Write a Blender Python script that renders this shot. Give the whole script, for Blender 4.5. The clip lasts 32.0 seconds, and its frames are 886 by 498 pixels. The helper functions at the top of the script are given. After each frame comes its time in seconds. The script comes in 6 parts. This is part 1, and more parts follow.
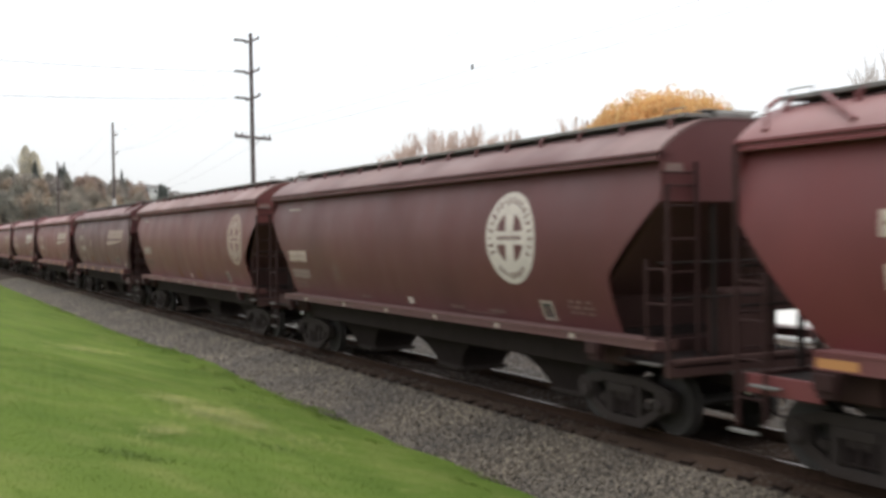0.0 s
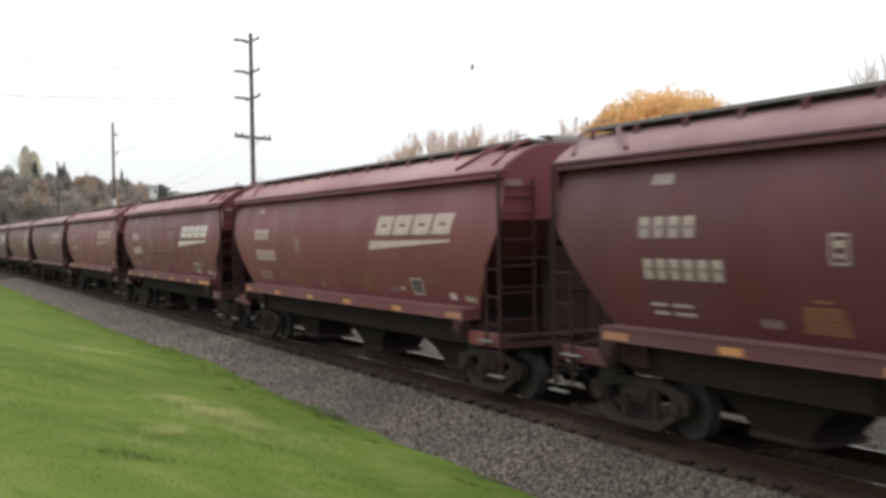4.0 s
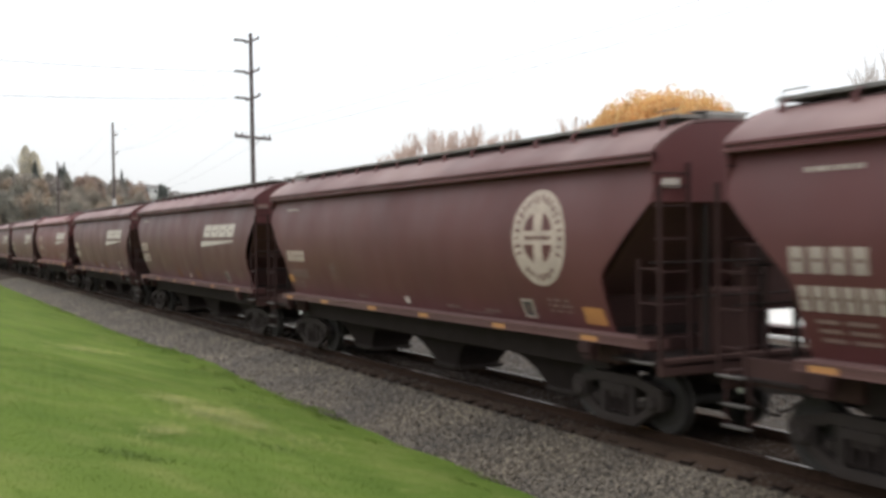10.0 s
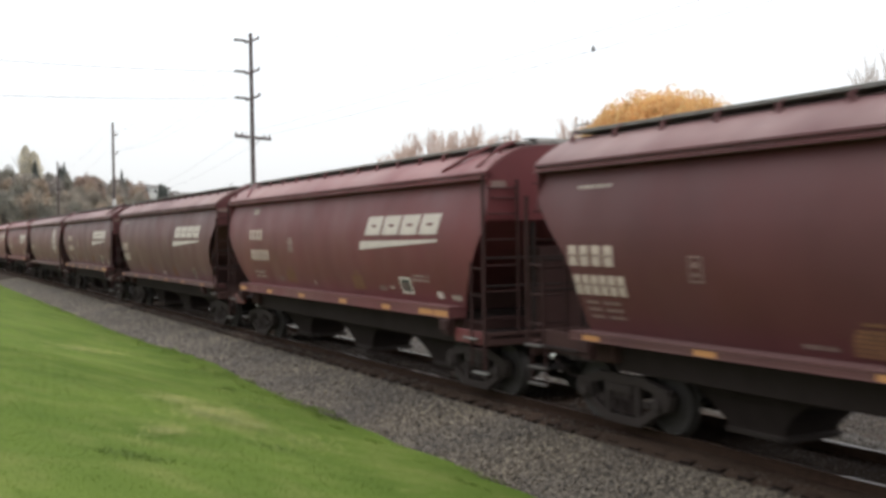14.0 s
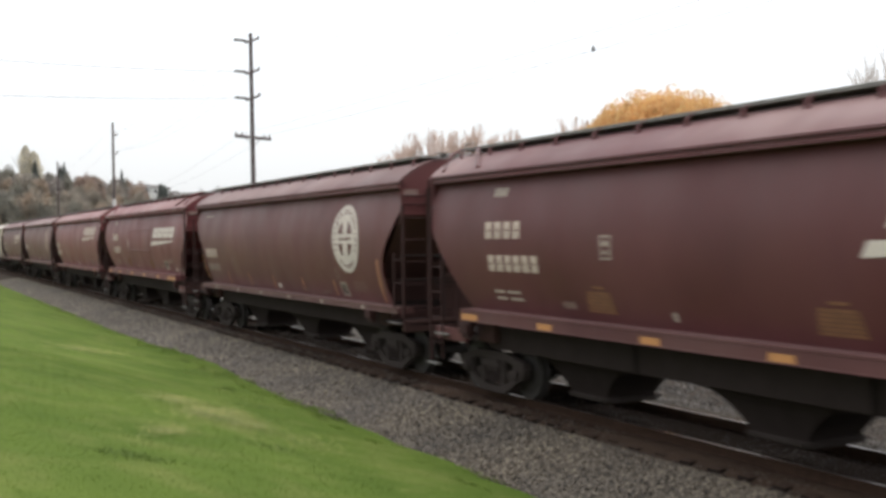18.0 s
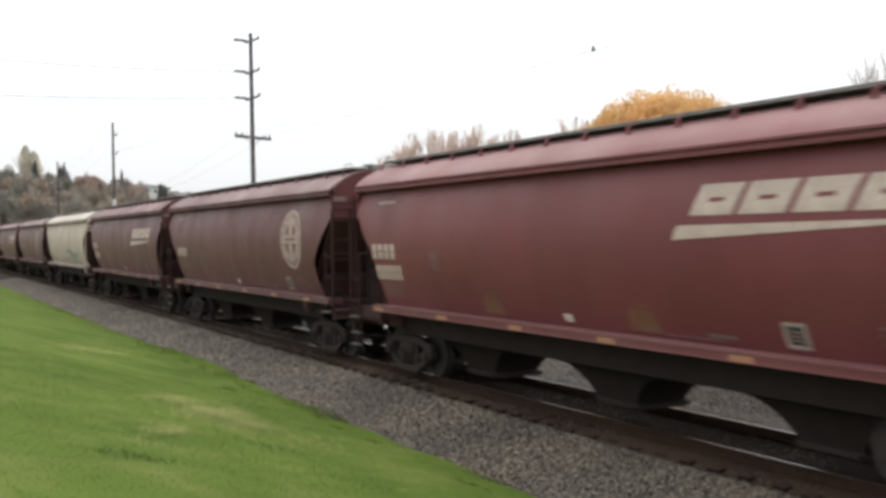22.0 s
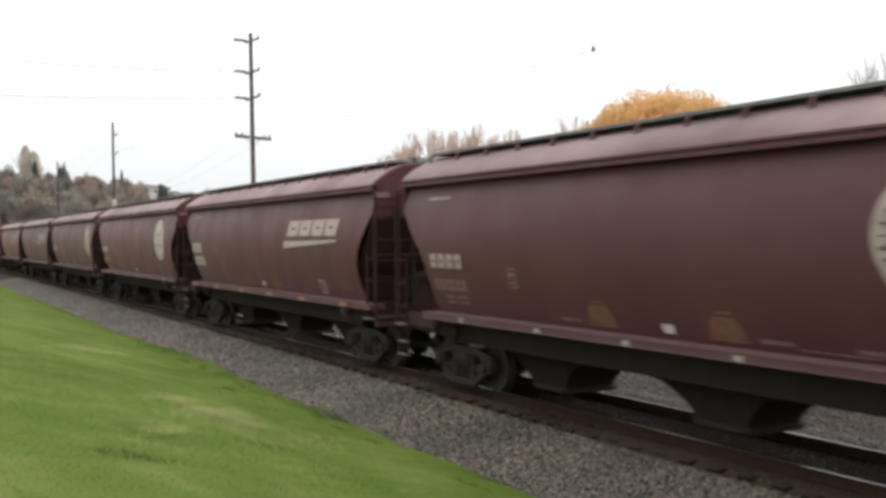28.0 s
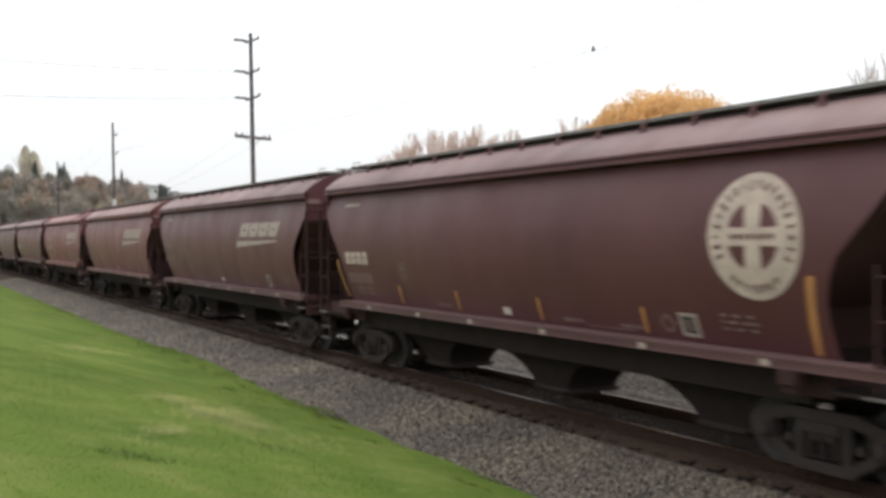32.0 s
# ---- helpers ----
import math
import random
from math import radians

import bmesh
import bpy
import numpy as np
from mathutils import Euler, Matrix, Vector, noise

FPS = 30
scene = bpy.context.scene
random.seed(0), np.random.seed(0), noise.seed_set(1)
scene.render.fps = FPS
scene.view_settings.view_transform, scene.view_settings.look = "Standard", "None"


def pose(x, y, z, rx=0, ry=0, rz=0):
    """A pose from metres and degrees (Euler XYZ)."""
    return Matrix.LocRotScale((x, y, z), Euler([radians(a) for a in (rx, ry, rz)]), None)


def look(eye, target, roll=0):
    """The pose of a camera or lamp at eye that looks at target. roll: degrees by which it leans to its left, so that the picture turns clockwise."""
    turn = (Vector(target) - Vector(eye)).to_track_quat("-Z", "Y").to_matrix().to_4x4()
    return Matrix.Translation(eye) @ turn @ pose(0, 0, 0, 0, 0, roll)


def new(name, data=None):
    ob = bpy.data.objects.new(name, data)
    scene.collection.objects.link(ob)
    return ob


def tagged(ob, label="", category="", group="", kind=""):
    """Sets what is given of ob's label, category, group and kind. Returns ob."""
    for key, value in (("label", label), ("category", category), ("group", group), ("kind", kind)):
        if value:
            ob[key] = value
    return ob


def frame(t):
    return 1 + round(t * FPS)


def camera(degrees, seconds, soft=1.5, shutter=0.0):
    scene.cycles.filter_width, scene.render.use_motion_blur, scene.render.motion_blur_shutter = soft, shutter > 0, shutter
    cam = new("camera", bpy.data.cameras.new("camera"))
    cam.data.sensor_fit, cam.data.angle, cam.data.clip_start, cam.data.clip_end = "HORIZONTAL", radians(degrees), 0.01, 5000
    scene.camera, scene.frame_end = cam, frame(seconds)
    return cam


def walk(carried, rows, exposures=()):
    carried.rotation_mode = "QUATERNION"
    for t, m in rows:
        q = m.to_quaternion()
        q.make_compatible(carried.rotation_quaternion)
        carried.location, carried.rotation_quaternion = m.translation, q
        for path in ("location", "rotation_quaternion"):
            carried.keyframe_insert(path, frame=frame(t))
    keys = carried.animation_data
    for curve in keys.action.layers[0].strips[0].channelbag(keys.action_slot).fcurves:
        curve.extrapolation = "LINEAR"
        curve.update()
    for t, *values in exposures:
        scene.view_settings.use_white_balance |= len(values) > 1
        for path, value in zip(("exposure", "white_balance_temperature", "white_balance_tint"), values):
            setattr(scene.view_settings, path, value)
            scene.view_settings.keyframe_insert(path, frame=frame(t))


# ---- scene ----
# The camera stands at the world's x = y = 0; the track runs along x, the train rolls towards +x.
EYE_Z = 3.0
YAW, TILT, ROLL = 62.168, -0.842, -0.84
TRACK_Y = 10.88
SPEED = 12.2915
END = 32.0
cam = camera(46.0, END, soft=3.5, shutter=0.33)
aim = Vector((-math.sin(radians(YAW)) * math.cos(radians(TILT)), math.cos(radians(YAW)) * math.cos(radians(TILT)), math.sin(radians(TILT))))
eye = Vector((0, 0, EYE_Z))
walk(cam, [(0, look(eye, eye + aim, ROLL)), (END, look(eye, eye + aim, ROLL))], [(0, 0.0), (END, 0.0)])

# ---- light: a bright overcast autumn sky ----
SUN_EL, SUN_AZ = 66, 15
world = bpy.data.worlds.new("overcast_sky")
scene.world = world
world.use_nodes = True
wn, wl = world.node_tree.nodes, world.node_tree.links
wn.clear()
sky = wn.new("ShaderNodeTexSky")
sky.sky_type = "NISHITA"
sky.sun_disc = False
sky.sun_elevation, sky.sun_rotation = radians(SUN_EL), radians(SUN_AZ)
sky.air_density, sky.dust_density = 1.0, 4.0
b_sky, b_cloud, b_add, w_out = wn.new("ShaderNodeBackground"), wn.new("ShaderNodeBackground"), wn.new("ShaderNodeAddShader"), wn.new("ShaderNodeOutputWorld")
b_sky.inputs[1].default_value = 0.03
b_cloud.inputs[0].default_value = (0.97, 0.985, 1.0, 1)
# cloud cover, three times as bright overhead as at the horizon
w_tc, w_sep, w_grade = wn.new("ShaderNodeTexCoord"), wn.new("ShaderNodeSeparateXYZ"), wn.new("ShaderNodeMapRange")
w_grade.inputs["From Min"].default_value, w_grade.inputs["From Max"].default_value = 0.0, 1.0
w_grade.inputs["To Min"].default_value, w_grade.inputs["To Max"].default_value = 0.84, 2.3
wl.new(w_tc.outputs["Generated"], w_sep.inputs[0])
wl.new(w_sep.outputs[2], w_grade.inputs["Value"])
wl.new(w_grade.outputs[0], b_cloud.inputs[1])
wl.new(sky.outputs[0], b_sky.inputs[0])
wl.new(b_sky.outputs[0], b_add.inputs[0])
wl.new(b_cloud.outputs[0], b_add.inputs[1])
wl.new(b_add.outputs[0], w_out.inputs[0])
sun = new("sun", bpy.data.lights.new("sun", "SUN"))
sun.data.energy, sun.data.angle, sun.data.color = 1.2, radians(30), (1.0, 0.96, 0.9)
sun_way = Vector((math.sin(radians(SUN_AZ)) * math.cos(radians(SUN_EL)), math.cos(radians(SUN_AZ)) * math.cos(radians(SUN_EL)), math.sin(radians(SUN_EL))))
sun.matrix_world = look(sun_way * 80, (0, 0, 0))


# ---- materials ----
MATS = {}


def material(name, colour, rough=0.7, metal=0.0, spec=0.5):
    """A node material; returns it with its nodes, links and shader."""
    m = bpy.data.materials.new(name)
    m.use_nodes = True
    n, l = m.node_tree.nodes, m.node_tree.links
    s = n["Principled BSDF"]
    s.inputs["Base Color"].default_value = (*colour, 1)
    s.inputs["Roughness"].default_value = rough
    s.inputs["Metallic"].default_value = metal
    s.inputs["Specular IOR Level"].default_value = spec
    MATS[name] = m
    return m, n, l, s


def noise_node(n, l, scale, detail=4, stretch=(1, 1, 1), rough=0.55, coords="Object", own=False):
    tc, mp, no = n.new("ShaderNodeTexCoord"), n.new("ShaderNodeMapping"), n.new("ShaderNodeTexNoise")
    mp.inputs["Scale"].default_value = stretch
    no.inputs["Scale"].default_value, no.inputs["Detail"].default_value, no.inputs["Roughness"].default_value = scale, detail, rough
    l.new(tc.outputs[coords], mp.inputs[0])
    l.new(mp.outputs[0], no.inputs[0])
    if own:
        # every piece has its own pattern
        info, far = n.new("ShaderNodeObjectInfo"), n.new("ShaderNodeMath")
        no.noise_dimensions = "4D"
        far.operation = "MULTIPLY"
        far.inputs[1].default_value = 60.0
        l.new(info.outputs["Random"], far.inputs[0])
        l.new(far.outputs[0], no.inputs["W"])
    return no.outputs["Fac"]


def ramp(n, l, fac, lo, hi, a=(0, 0, 0), b=(1, 1, 1)):
    r = n.new("ShaderNodeValToRGB")
    r.color_ramp.elements[0].position, r.color_ramp.elements[1].position = lo, hi
    r.color_ramp.elements[0].color, r.color_ramp.elements[1].color = (*a, 1), (*b, 1)
    l.new(fac, r.inputs[0])
    return r.outputs[0]


def mixed(n, l, fac, a, b, mode="MIX"):
    m = n.new("ShaderNodeMix")
    m.data_type, m.blend_type = "RGBA", mode
    for value, slot in ((fac, m.inputs[0]), (a, m.inputs[6]), (b, m.inputs[7])):
        if isinstance(value, (int, float)):
            slot.default_value = value
        elif isinstance(value, tuple):
            slot.default_value = (*value, 1)
        else:
            l.new(value, slot)
    return m.outputs[2]


def bumped(n, l, s, height, strength, distance):
    b = n.new("ShaderNodeBump")
    b.inputs["Strength"].default_value, b.inputs["Distance"].default_value = strength, distance
    l.new(height, b.inputs["Height"])
    l.new(b.outputs[0], s.inputs["Normal"])


def plain(name, colour, rough=0.7, metal=0.0, vary=0.25, scale=6.0, grain=40.0, bump=0.0, second=None, spec=0.5):
    """A surface with patches and grain round one base colour."""
    m, n, l, s = material(name, colour, rough, metal, spec)
    big = ramp(n, l, noise_node(n, l, scale), 0.3, 0.7)
    fine = noise_node(n, l, grain, 3)
    dark = tuple(c * (1 - vary) for c in colour)
    col = mixed(n, l, big, second or dark, tuple(min(1, c * (1 + vary * 0.6)) for c in colour))
    col = mixed(n, l, 0.35, col, ramp(n, l, fine, 0.25, 0.75, dark, tuple(min(1, c * (1 + vary)) for c in colour)))
    l.new(col, s.inputs["Base Color"])
    if bump:
        bumped(n, l, s, fine, 0.6, bump)
    return m


def paint(name, colour, dust=(0.148, 0.069, 0.064), dusty=0.2, rough=0.44, spec=0.34, sheen=0.1):
    """Weathered freight-car enamel: dust film, vertical streaks, chips and rust specks."""
    m, n, l, s = material(name, colour, rough, spec=spec)
    # a film of dust, seen best at a low slant
    s.inputs["Sheen Weight"].default_value, s.inputs["Sheen Roughness"].default_value = sheen, 0.4
    s.inputs["Sheen Tint"].default_value = (0.9, 0.71, 0.65, 1)
    film = ramp(n, l, noise_node(n, l, 0.55, 5, own=True), 0.35, 0.75)
    streak = ramp(n, l, noise_node(n, l, 1.0, 3, (0.4, 0.4, 0.3), own=True), 0.38, 0.75)
    grime = ramp(n, l, noise_node(n, l, 1.0, 2, (1.4, 1.4, 0.12), own=True), 0.45, 0.85)
    speck = ramp(n, l, noise_node(n, l, 22, 3), 0.66, 0.72)
    col = mixed(n, l, film, colour, tuple(c * 0.72 for c in colour))
    thin = n.new("ShaderNodeMath")
    thin.operation = "MULTIPLY"
    thin.inputs[1].default_value = dusty
    l.new(streak, thin.inputs[0])
    col = mixed(n, l, thin.outputs[0], col, dust)
    dim = n.new("ShaderNodeMath")
    dim.operation = "MULTIPLY"
    dim.inputs[1].default_value = 0.04
    l.new(grime, dim.inputs[0])
    col = mixed(n, l, dim.outputs[0], col, tuple(c * 0.45 for c in colour))
    rust = n.new("ShaderNodeMath")
    rust.operation = "MULTIPLY"
    rust.inputs[1].default_value = 0.2
    l.new(speck, rust.inputs[0])
    col = mixed(n, l, rust.outputs[0], col, (0.09, 0.035, 0.015))
    l.new(col, s.inputs["Base Color"])
    l.new(ramp(n, l, noise_node(n, l, 0.9, 4, (1, 1, 0.6)), 0.2, 0.8, (rough - 0.08,) * 3, (rough + 0.2,) * 3), s.inputs["Roughness"])
    bumped(n, l, s, noise_node(n, l, 0.8, 2, (0.6, 1, 0.6)), 0.045, 0.02)
    return m


BROWN = paint("brown_enamel", (0.102, 0.0291, 0.0296))
UMBER = paint("dark_umber_enamel", (0.086, 0.0264, 0.0277))
RUSSET = paint("russet_enamel", (0.132, 0.0365, 0.034))
MAROON = paint("maroon_enamel", (0.0875, 0.0234, 0.0254), dusty=0.24)
RED = paint("oxide_red_enamel", (0.152, 0.0355, 0.0368), dusty=0.22)
CRIMSON = paint("crimson_enamel", (0.128, 0.0258, 0.0295), dusty=0.15)
GREY = paint("pale_grey_enamel", (0.50, 0.415, 0.335), dust=(0.24, 0.185, 0.14), dusty=0.5, rough=0.55, sheen=0.0)
# paler copies of each paint, with the sky's light on roofs put into colour
LIT_ROOFS = {m.name: paint("lit_roof_" + m.name, c, dust=(0.33, 0.23, 0.212), dusty=0.6, rough=0.5) for m, c in (
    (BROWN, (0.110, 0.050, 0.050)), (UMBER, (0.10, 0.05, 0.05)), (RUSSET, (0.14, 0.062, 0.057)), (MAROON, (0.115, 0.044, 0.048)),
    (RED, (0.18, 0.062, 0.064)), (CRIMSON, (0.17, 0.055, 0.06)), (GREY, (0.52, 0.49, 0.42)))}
# sills and stiffeners: dust and the light they catch, put into paint copies
LIT_SILLS = {m.name: paint("lit_dusty_sill_" + m.name, c, dust=(0.165, 0.098, 0.088), dusty=0.3, rough=0.55) for m, c in (
    (BROWN, (0.086, 0.033, 0.031)), (UMBER, (0.074, 0.030, 0.0295)), (RUSSET, (0.112, 0.039, 0.036)), (MAROON, (0.082, 0.0255, 0.0265)),
    (RED, (0.132, 0.034, 0.035)), (CRIMSON, (0.124, 0.030, 0.0325)), (GREY, (0.30, 0.245, 0.21)))}
# near-black; it also puts shade into the end platforms, posts and rails
STEEL = plain("dark_steel", (0.025, 0.0188, 0.018), 0.85, vary=0.5, scale=3, bump=0.004, second=(0.0245, 0.0178, 0.0165), spec=0.1)
TRUCKM = plain("grimy_cast_iron", (0.036, 0.0292, 0.0275), 0.85, vary=0.45, scale=5, bump=0.006, second=(0.035, 0.0265, 0.0235), spec=0.12)
# the deep shade inside the car ends is put into this enamel
END_SHADE = paint("end_shade_enamel", (0.060, 0.032, 0.029), dust=(0.064, 0.038, 0.034), rough=0.7, spec=0.1, sheen=0.0)
# slope sheets toned paler, to lift the shade they lie in
SLOPEM = paint("lifted_slope_enamel", (0.122, 0.062, 0.057), dust=(0.13, 0.078, 0.071), rough=0.7, spec=0.1, sheen=0.0)
# car paint as it looks in shade, for ladders and sill brackets
LADDERM = paint("shaded_ladder_enamel", (0.040, 0.0185, 0.0175), dust=(0.055, 0.033, 0.03), rough=0.65, spec=0.15, sheen=0.0)
WHEELM = plain("worn_wheel_steel", (0.025, 0.0202, 0.019), 0.75, 0.0, vary=0.4)
GALV = plain("galvanised_grating", (0.17, 0.162, 0.15), 0.7, 0.2, vary=0.45, scale=4)
TREAD = plain("dull_worn_tread", (0.105, 0.092, 0.086), 0.6, 0.3, vary=0.4)
WHITE = plain("chalky_white_stencil", (0.54, 0.475, 0.42), 0.7, vary=0.22, scale=3, grain=25)
CREAM = plain("yellowed_cream_stencil", (0.45, 0.36, 0.30), 0.7, vary=0.3, scale=3, grain=25)
AGED = plain("grimy_pinkish_stencil", (0.36, 0.27, 0.225), 0.75, vary=0.3, scale=3, grain=18)
FADED = plain("faded_stencil", (0.33, 0.27, 0.23), 0.75, vary=0.35, scale=3, grain=18)
DULL = plain("dulled_stencil", (0.26, 0.195, 0.17), 0.75, vary=0.35, scale=3, grain=18)
GHOST = plain("worn_stencil", (0.18, 0.115, 0.10), 0.75, vary=0.35, scale=3, grain=18)
SMUDGE = plain("blotchy_grey_overspray", (0.40, 0.335, 0.27), 0.7, vary=0.2, scale=4.5, grain=14, second=(0.13, 0.108, 0.088))
SEAFOAM = plain("pale_seafoam_spray", (0.37, 0.39, 0.345), 0.6, vary=0.3)
OCHRE = plain("faded_ochre_stencil", (0.175, 0.080, 0.040), 0.75, vary=0.35, scale=3, grain=18)
YELLOW = plain("reflective_yellow_tape", (0.45, 0.205, 0.07), 0.5, vary=0.3, scale=2)
ORANGE = plain("weathered_orange_tape", (0.34, 0.155, 0.085), 0.6, vary=0.35, scale=2)
SILVER = plain("bright_bare_metal", (0.6, 0.6, 0.58), 0.4, 0.7, vary=0.2)
TEAL = plain("teal_spray_paint", (0.026, 0.062, 0.055), 0.6, vary=0.3)
FILLP = plain("chalky_spray_fill", (0.42, 0.385, 0.32), 0.65, vary=0.25)
BLACKP = plain("black_spray_paint", (0.025, 0.03, 0.03), 0.6, vary=0.3)
RAILSIDE = plain("rusty_rail_steel", (0.035, 0.0205, 0.0148), 0.9, vary=0.4, scale=8, bump=0.002, spec=0.08)
RAILTOP = plain("polished_rail_head", (0.34, 0.315, 0.30), 0.28, 0.95, vary=0.15)
TIE = plain("creosoted_timber", (0.017, 0.012, 0.010), 0.9, vary=0.5, scale=3, grain=30, bump=0.01, spec=0.1)
DUSTYTIE = plain("rust_dusted_timber", (0.042, 0.027, 0.020), 0.95, vary=0.4, scale=3, grain=30, bump=0.01, spec=0.1)
POLEW = plain("weathered_pole_timber", (0.078, 0.060, 0.057), 0.85, vary=0.35, scale=2, bump=0.01)
PORCELAIN = plain("grey_insulator", (0.13, 0.12, 0.115), 0.4, vary=0.2)
WIRE = plain("weathered_wire", (0.34, 0.34, 0.36), 0.6, 0.3, vary=0.2)
BARK = plain("grey_brown_bark", (0.15, 0.115, 0.095), 0.9, vary=0.4, scale=5, bump=0.02)
GREYTWIG = plain("grey_twig_bark", (0.52, 0.48, 0.45), 0.9, vary=0.3, scale=2)
# paled: the glare of the sky behind is put into the twigs' colour
TWIG = plain("glare_paled_twigs", (0.53, 0.40, 0.33), 0.9, vary=0.3, scale=2)
FEATHER = plain("dark_feathers", (0.02, 0.02, 0.022), 0.6, vary=0.3)
CONCRETE = plain("pale_concrete", (0.50, 0.49, 0.47), 0.8, vary=0.15, scale=0.8, bump=0.004)
GLASSD = material("dark_window_glass", (0.03, 0.035, 0.04), 0.08)[0]
ROOFING = plain("weathered_shingle", (0.13, 0.12, 0.115), 0.85, vary=0.3, scale=1.5)
HOUSEW = plain("white_siding", (0.70, 0.70, 0.68), 0.75, vary=0.12, scale=0.5)
HOUSEC = plain("cream_siding", (0.50, 0.46, 0.38), 0.75, vary=0.15, scale=0.5)


def leafy(name, a, b, c, through_light=0.0):
    """Leaves that differ piece by piece, with light through them."""
    m, n, l, s = material(name, a, 0.65)
    g, r = n.new("ShaderNodeNewGeometry"), n.new("ShaderNodeValToRGB")
    e = r.color_ramp.elements
    e[0].color, e[1].color = (*a, 1), (*c, 1)
    mid = e.new(0.5)
    mid.color = (*b, 1)
    l.new(g.outputs["Random Per Island"], r.inputs[0])
    patch = ramp(n, l, noise_node(n, l, 0.5, 3), 0.35, 0.65, (0.75, 0.75, 0.75), (1.2, 1.18, 1.1))
    col = mixed(n, l, 1.0, r.outputs[0], patch, "MULTIPLY")
    l.new(col, s.inputs["Base Color"])
    if through_light:
        thin, both, out = n.new("ShaderNodeBsdfTranslucent"), n.new("ShaderNodeMixShader"), n["Material Output"]
        both.inputs[0].default_value = through_light
        l.new(col, thin.inputs[0])
        l.new(s.outputs[0], both.inputs[1])
        l.new(thin.outputs[0], both.inputs[2])
        l.new(both.outputs[0], out.inputs[0])
    return m


def grassy(name, a, b, c):
    """Grass blades: each its own green, with straw-coloured dry patches."""
    m = leafy(name, a, b, c, 0.5)
    m.node_tree.nodes["Principled BSDF"].inputs["Specular IOR Level"].default_value = 0.1
    n, l = m.node_tree.nodes, m.node_tree.links
    s = n["Principled BSDF"]
    green = s.inputs["Base Color"].links[0].from_socket
    dry = ramp(n, l, noise_node(n, l, 0.7, 5, (0.9, 1.0, 0.0)), 0.51, 0.72)
    deep = ramp(n, l, noise_node(n, l, 0.9, 5, (0.95, 1.0, 0.0)), 0.33, 0.6, (0.58, 0.64, 0.6), (1.2, 1.17, 1.14))
    part_dry = n.new("ShaderNodeMath")
    part_dry.operation = "MULTIPLY"
    part_dry.inputs[1].default_value = 0.6
    l.new(dry, part_dry.inputs[0])
    col = mixed(n, l, 1.0, green, deep, "MULTIPLY")
    tufts = ramp(n, l, noise_node(n, l, 4.0, 5, (0.9, 1.0, 0.0), 0.65), 0.3, 0.68, (0.74, 0.8, 0.74), (1.2, 1.14, 1.12))
    col = mixed(n, l, 1.0, col, tufts, "MULTIPLY")
    l.new(mixed(n, l, part_dry.outputs[0], col, (0.24, 0.225, 0.10)), s.inputs["Base Color"])
    return m


LEAF_ORANGE = leafy("orange_autumn_leaves", (0.58, 0.31, 0.135), (0.68, 0.43, 0.19), (0.68, 0.54, 0.27), 0.45)
# hillside leaves, greyed and paled: distance haze is put into the colour
LEAF_GREEN = leafy("hazed_conifer_needles", (0.10, 0.112, 0.105), (0.12, 0.132, 0.122), (0.14, 0.15, 0.14))
LEAF_OLIVE = leafy("hazed_olive_leaves", (0.15, 0.144, 0.122), (0.185, 0.175, 0.148), (0.22, 0.205, 0.172))
LEAF_BROWN = leafy("hazed_brown_leaves", (0.20, 0.175, 0.16), (0.25, 0.215, 0.195), (0.30, 0.26, 0.235))
LEAF_RUST = leafy("hazed_rust_leaves", (0.27, 0.195, 0.165), (0.315, 0.23, 0.195), (0.36, 0.27, 0.23))
LEAF_YELLOW = leafy("hazed_poplar_leaves", (0.58, 0.55, 0.46), (0.64, 0.60, 0.51), (0.68, 0.64, 0.56), 0.4)
LEAF_DARK = leafy("dark_evergreen_leaves", (0.020, 0.026, 0.017), (0.028, 0.035, 0.022), (0.038, 0.045, 0.030))
# more hillside growth with haze mixed into its colours
LEAF_TAN = leafy("hazed_tan_brush", (0.215, 0.187, 0.16), (0.255, 0.222, 0.188), (0.30, 0.26, 0.22))
LEAF_AMBER = leafy("hazed_amber_brush", (0.25, 0.19, 0.145), (0.30, 0.225, 0.17), (0.34, 0.26, 0.20))
LEAF_MIST = leafy("hazed_twigs", (0.21, 0.185, 0.175), (0.25, 0.22, 0.205), (0.29, 0.255, 0.24))
GRASSB = grassy("mown_grass_blades", (0.101, 0.154, 0.029), (0.118, 0.176, 0.036), (0.146, 0.197, 0.053))
DARK_BLADES = leafy("shade_dark_grass", (0.082, 0.132, 0.026), (0.098, 0.148, 0.031), (0.118, 0.162, 0.040), 0.4)
STRAWM = leafy("dry_straw", (0.21, 0.22, 0.06), (0.28, 0.285, 0.085), (0.38, 0.36, 0.14), 0.4)
STONE = leafy("crushed_basalt", (0.026, 0.019, 0.014), (0.066, 0.052, 0.0395), (0.172, 0.142, 0.109))
# darker copy of the stone: the train's shadow and dirt in one colour
SHADED_STONE = leafy("shaded_dirty_ballast", (0.026, 0.020, 0.016), (0.043, 0.034, 0.028), (0.078, 0.064, 0.053))
RUSTSTONE = leafy("rust_stained_ballast", (0.018, 0.0115, 0.0085), (0.038, 0.0245, 0.018), (0.070, 0.048, 0.037))


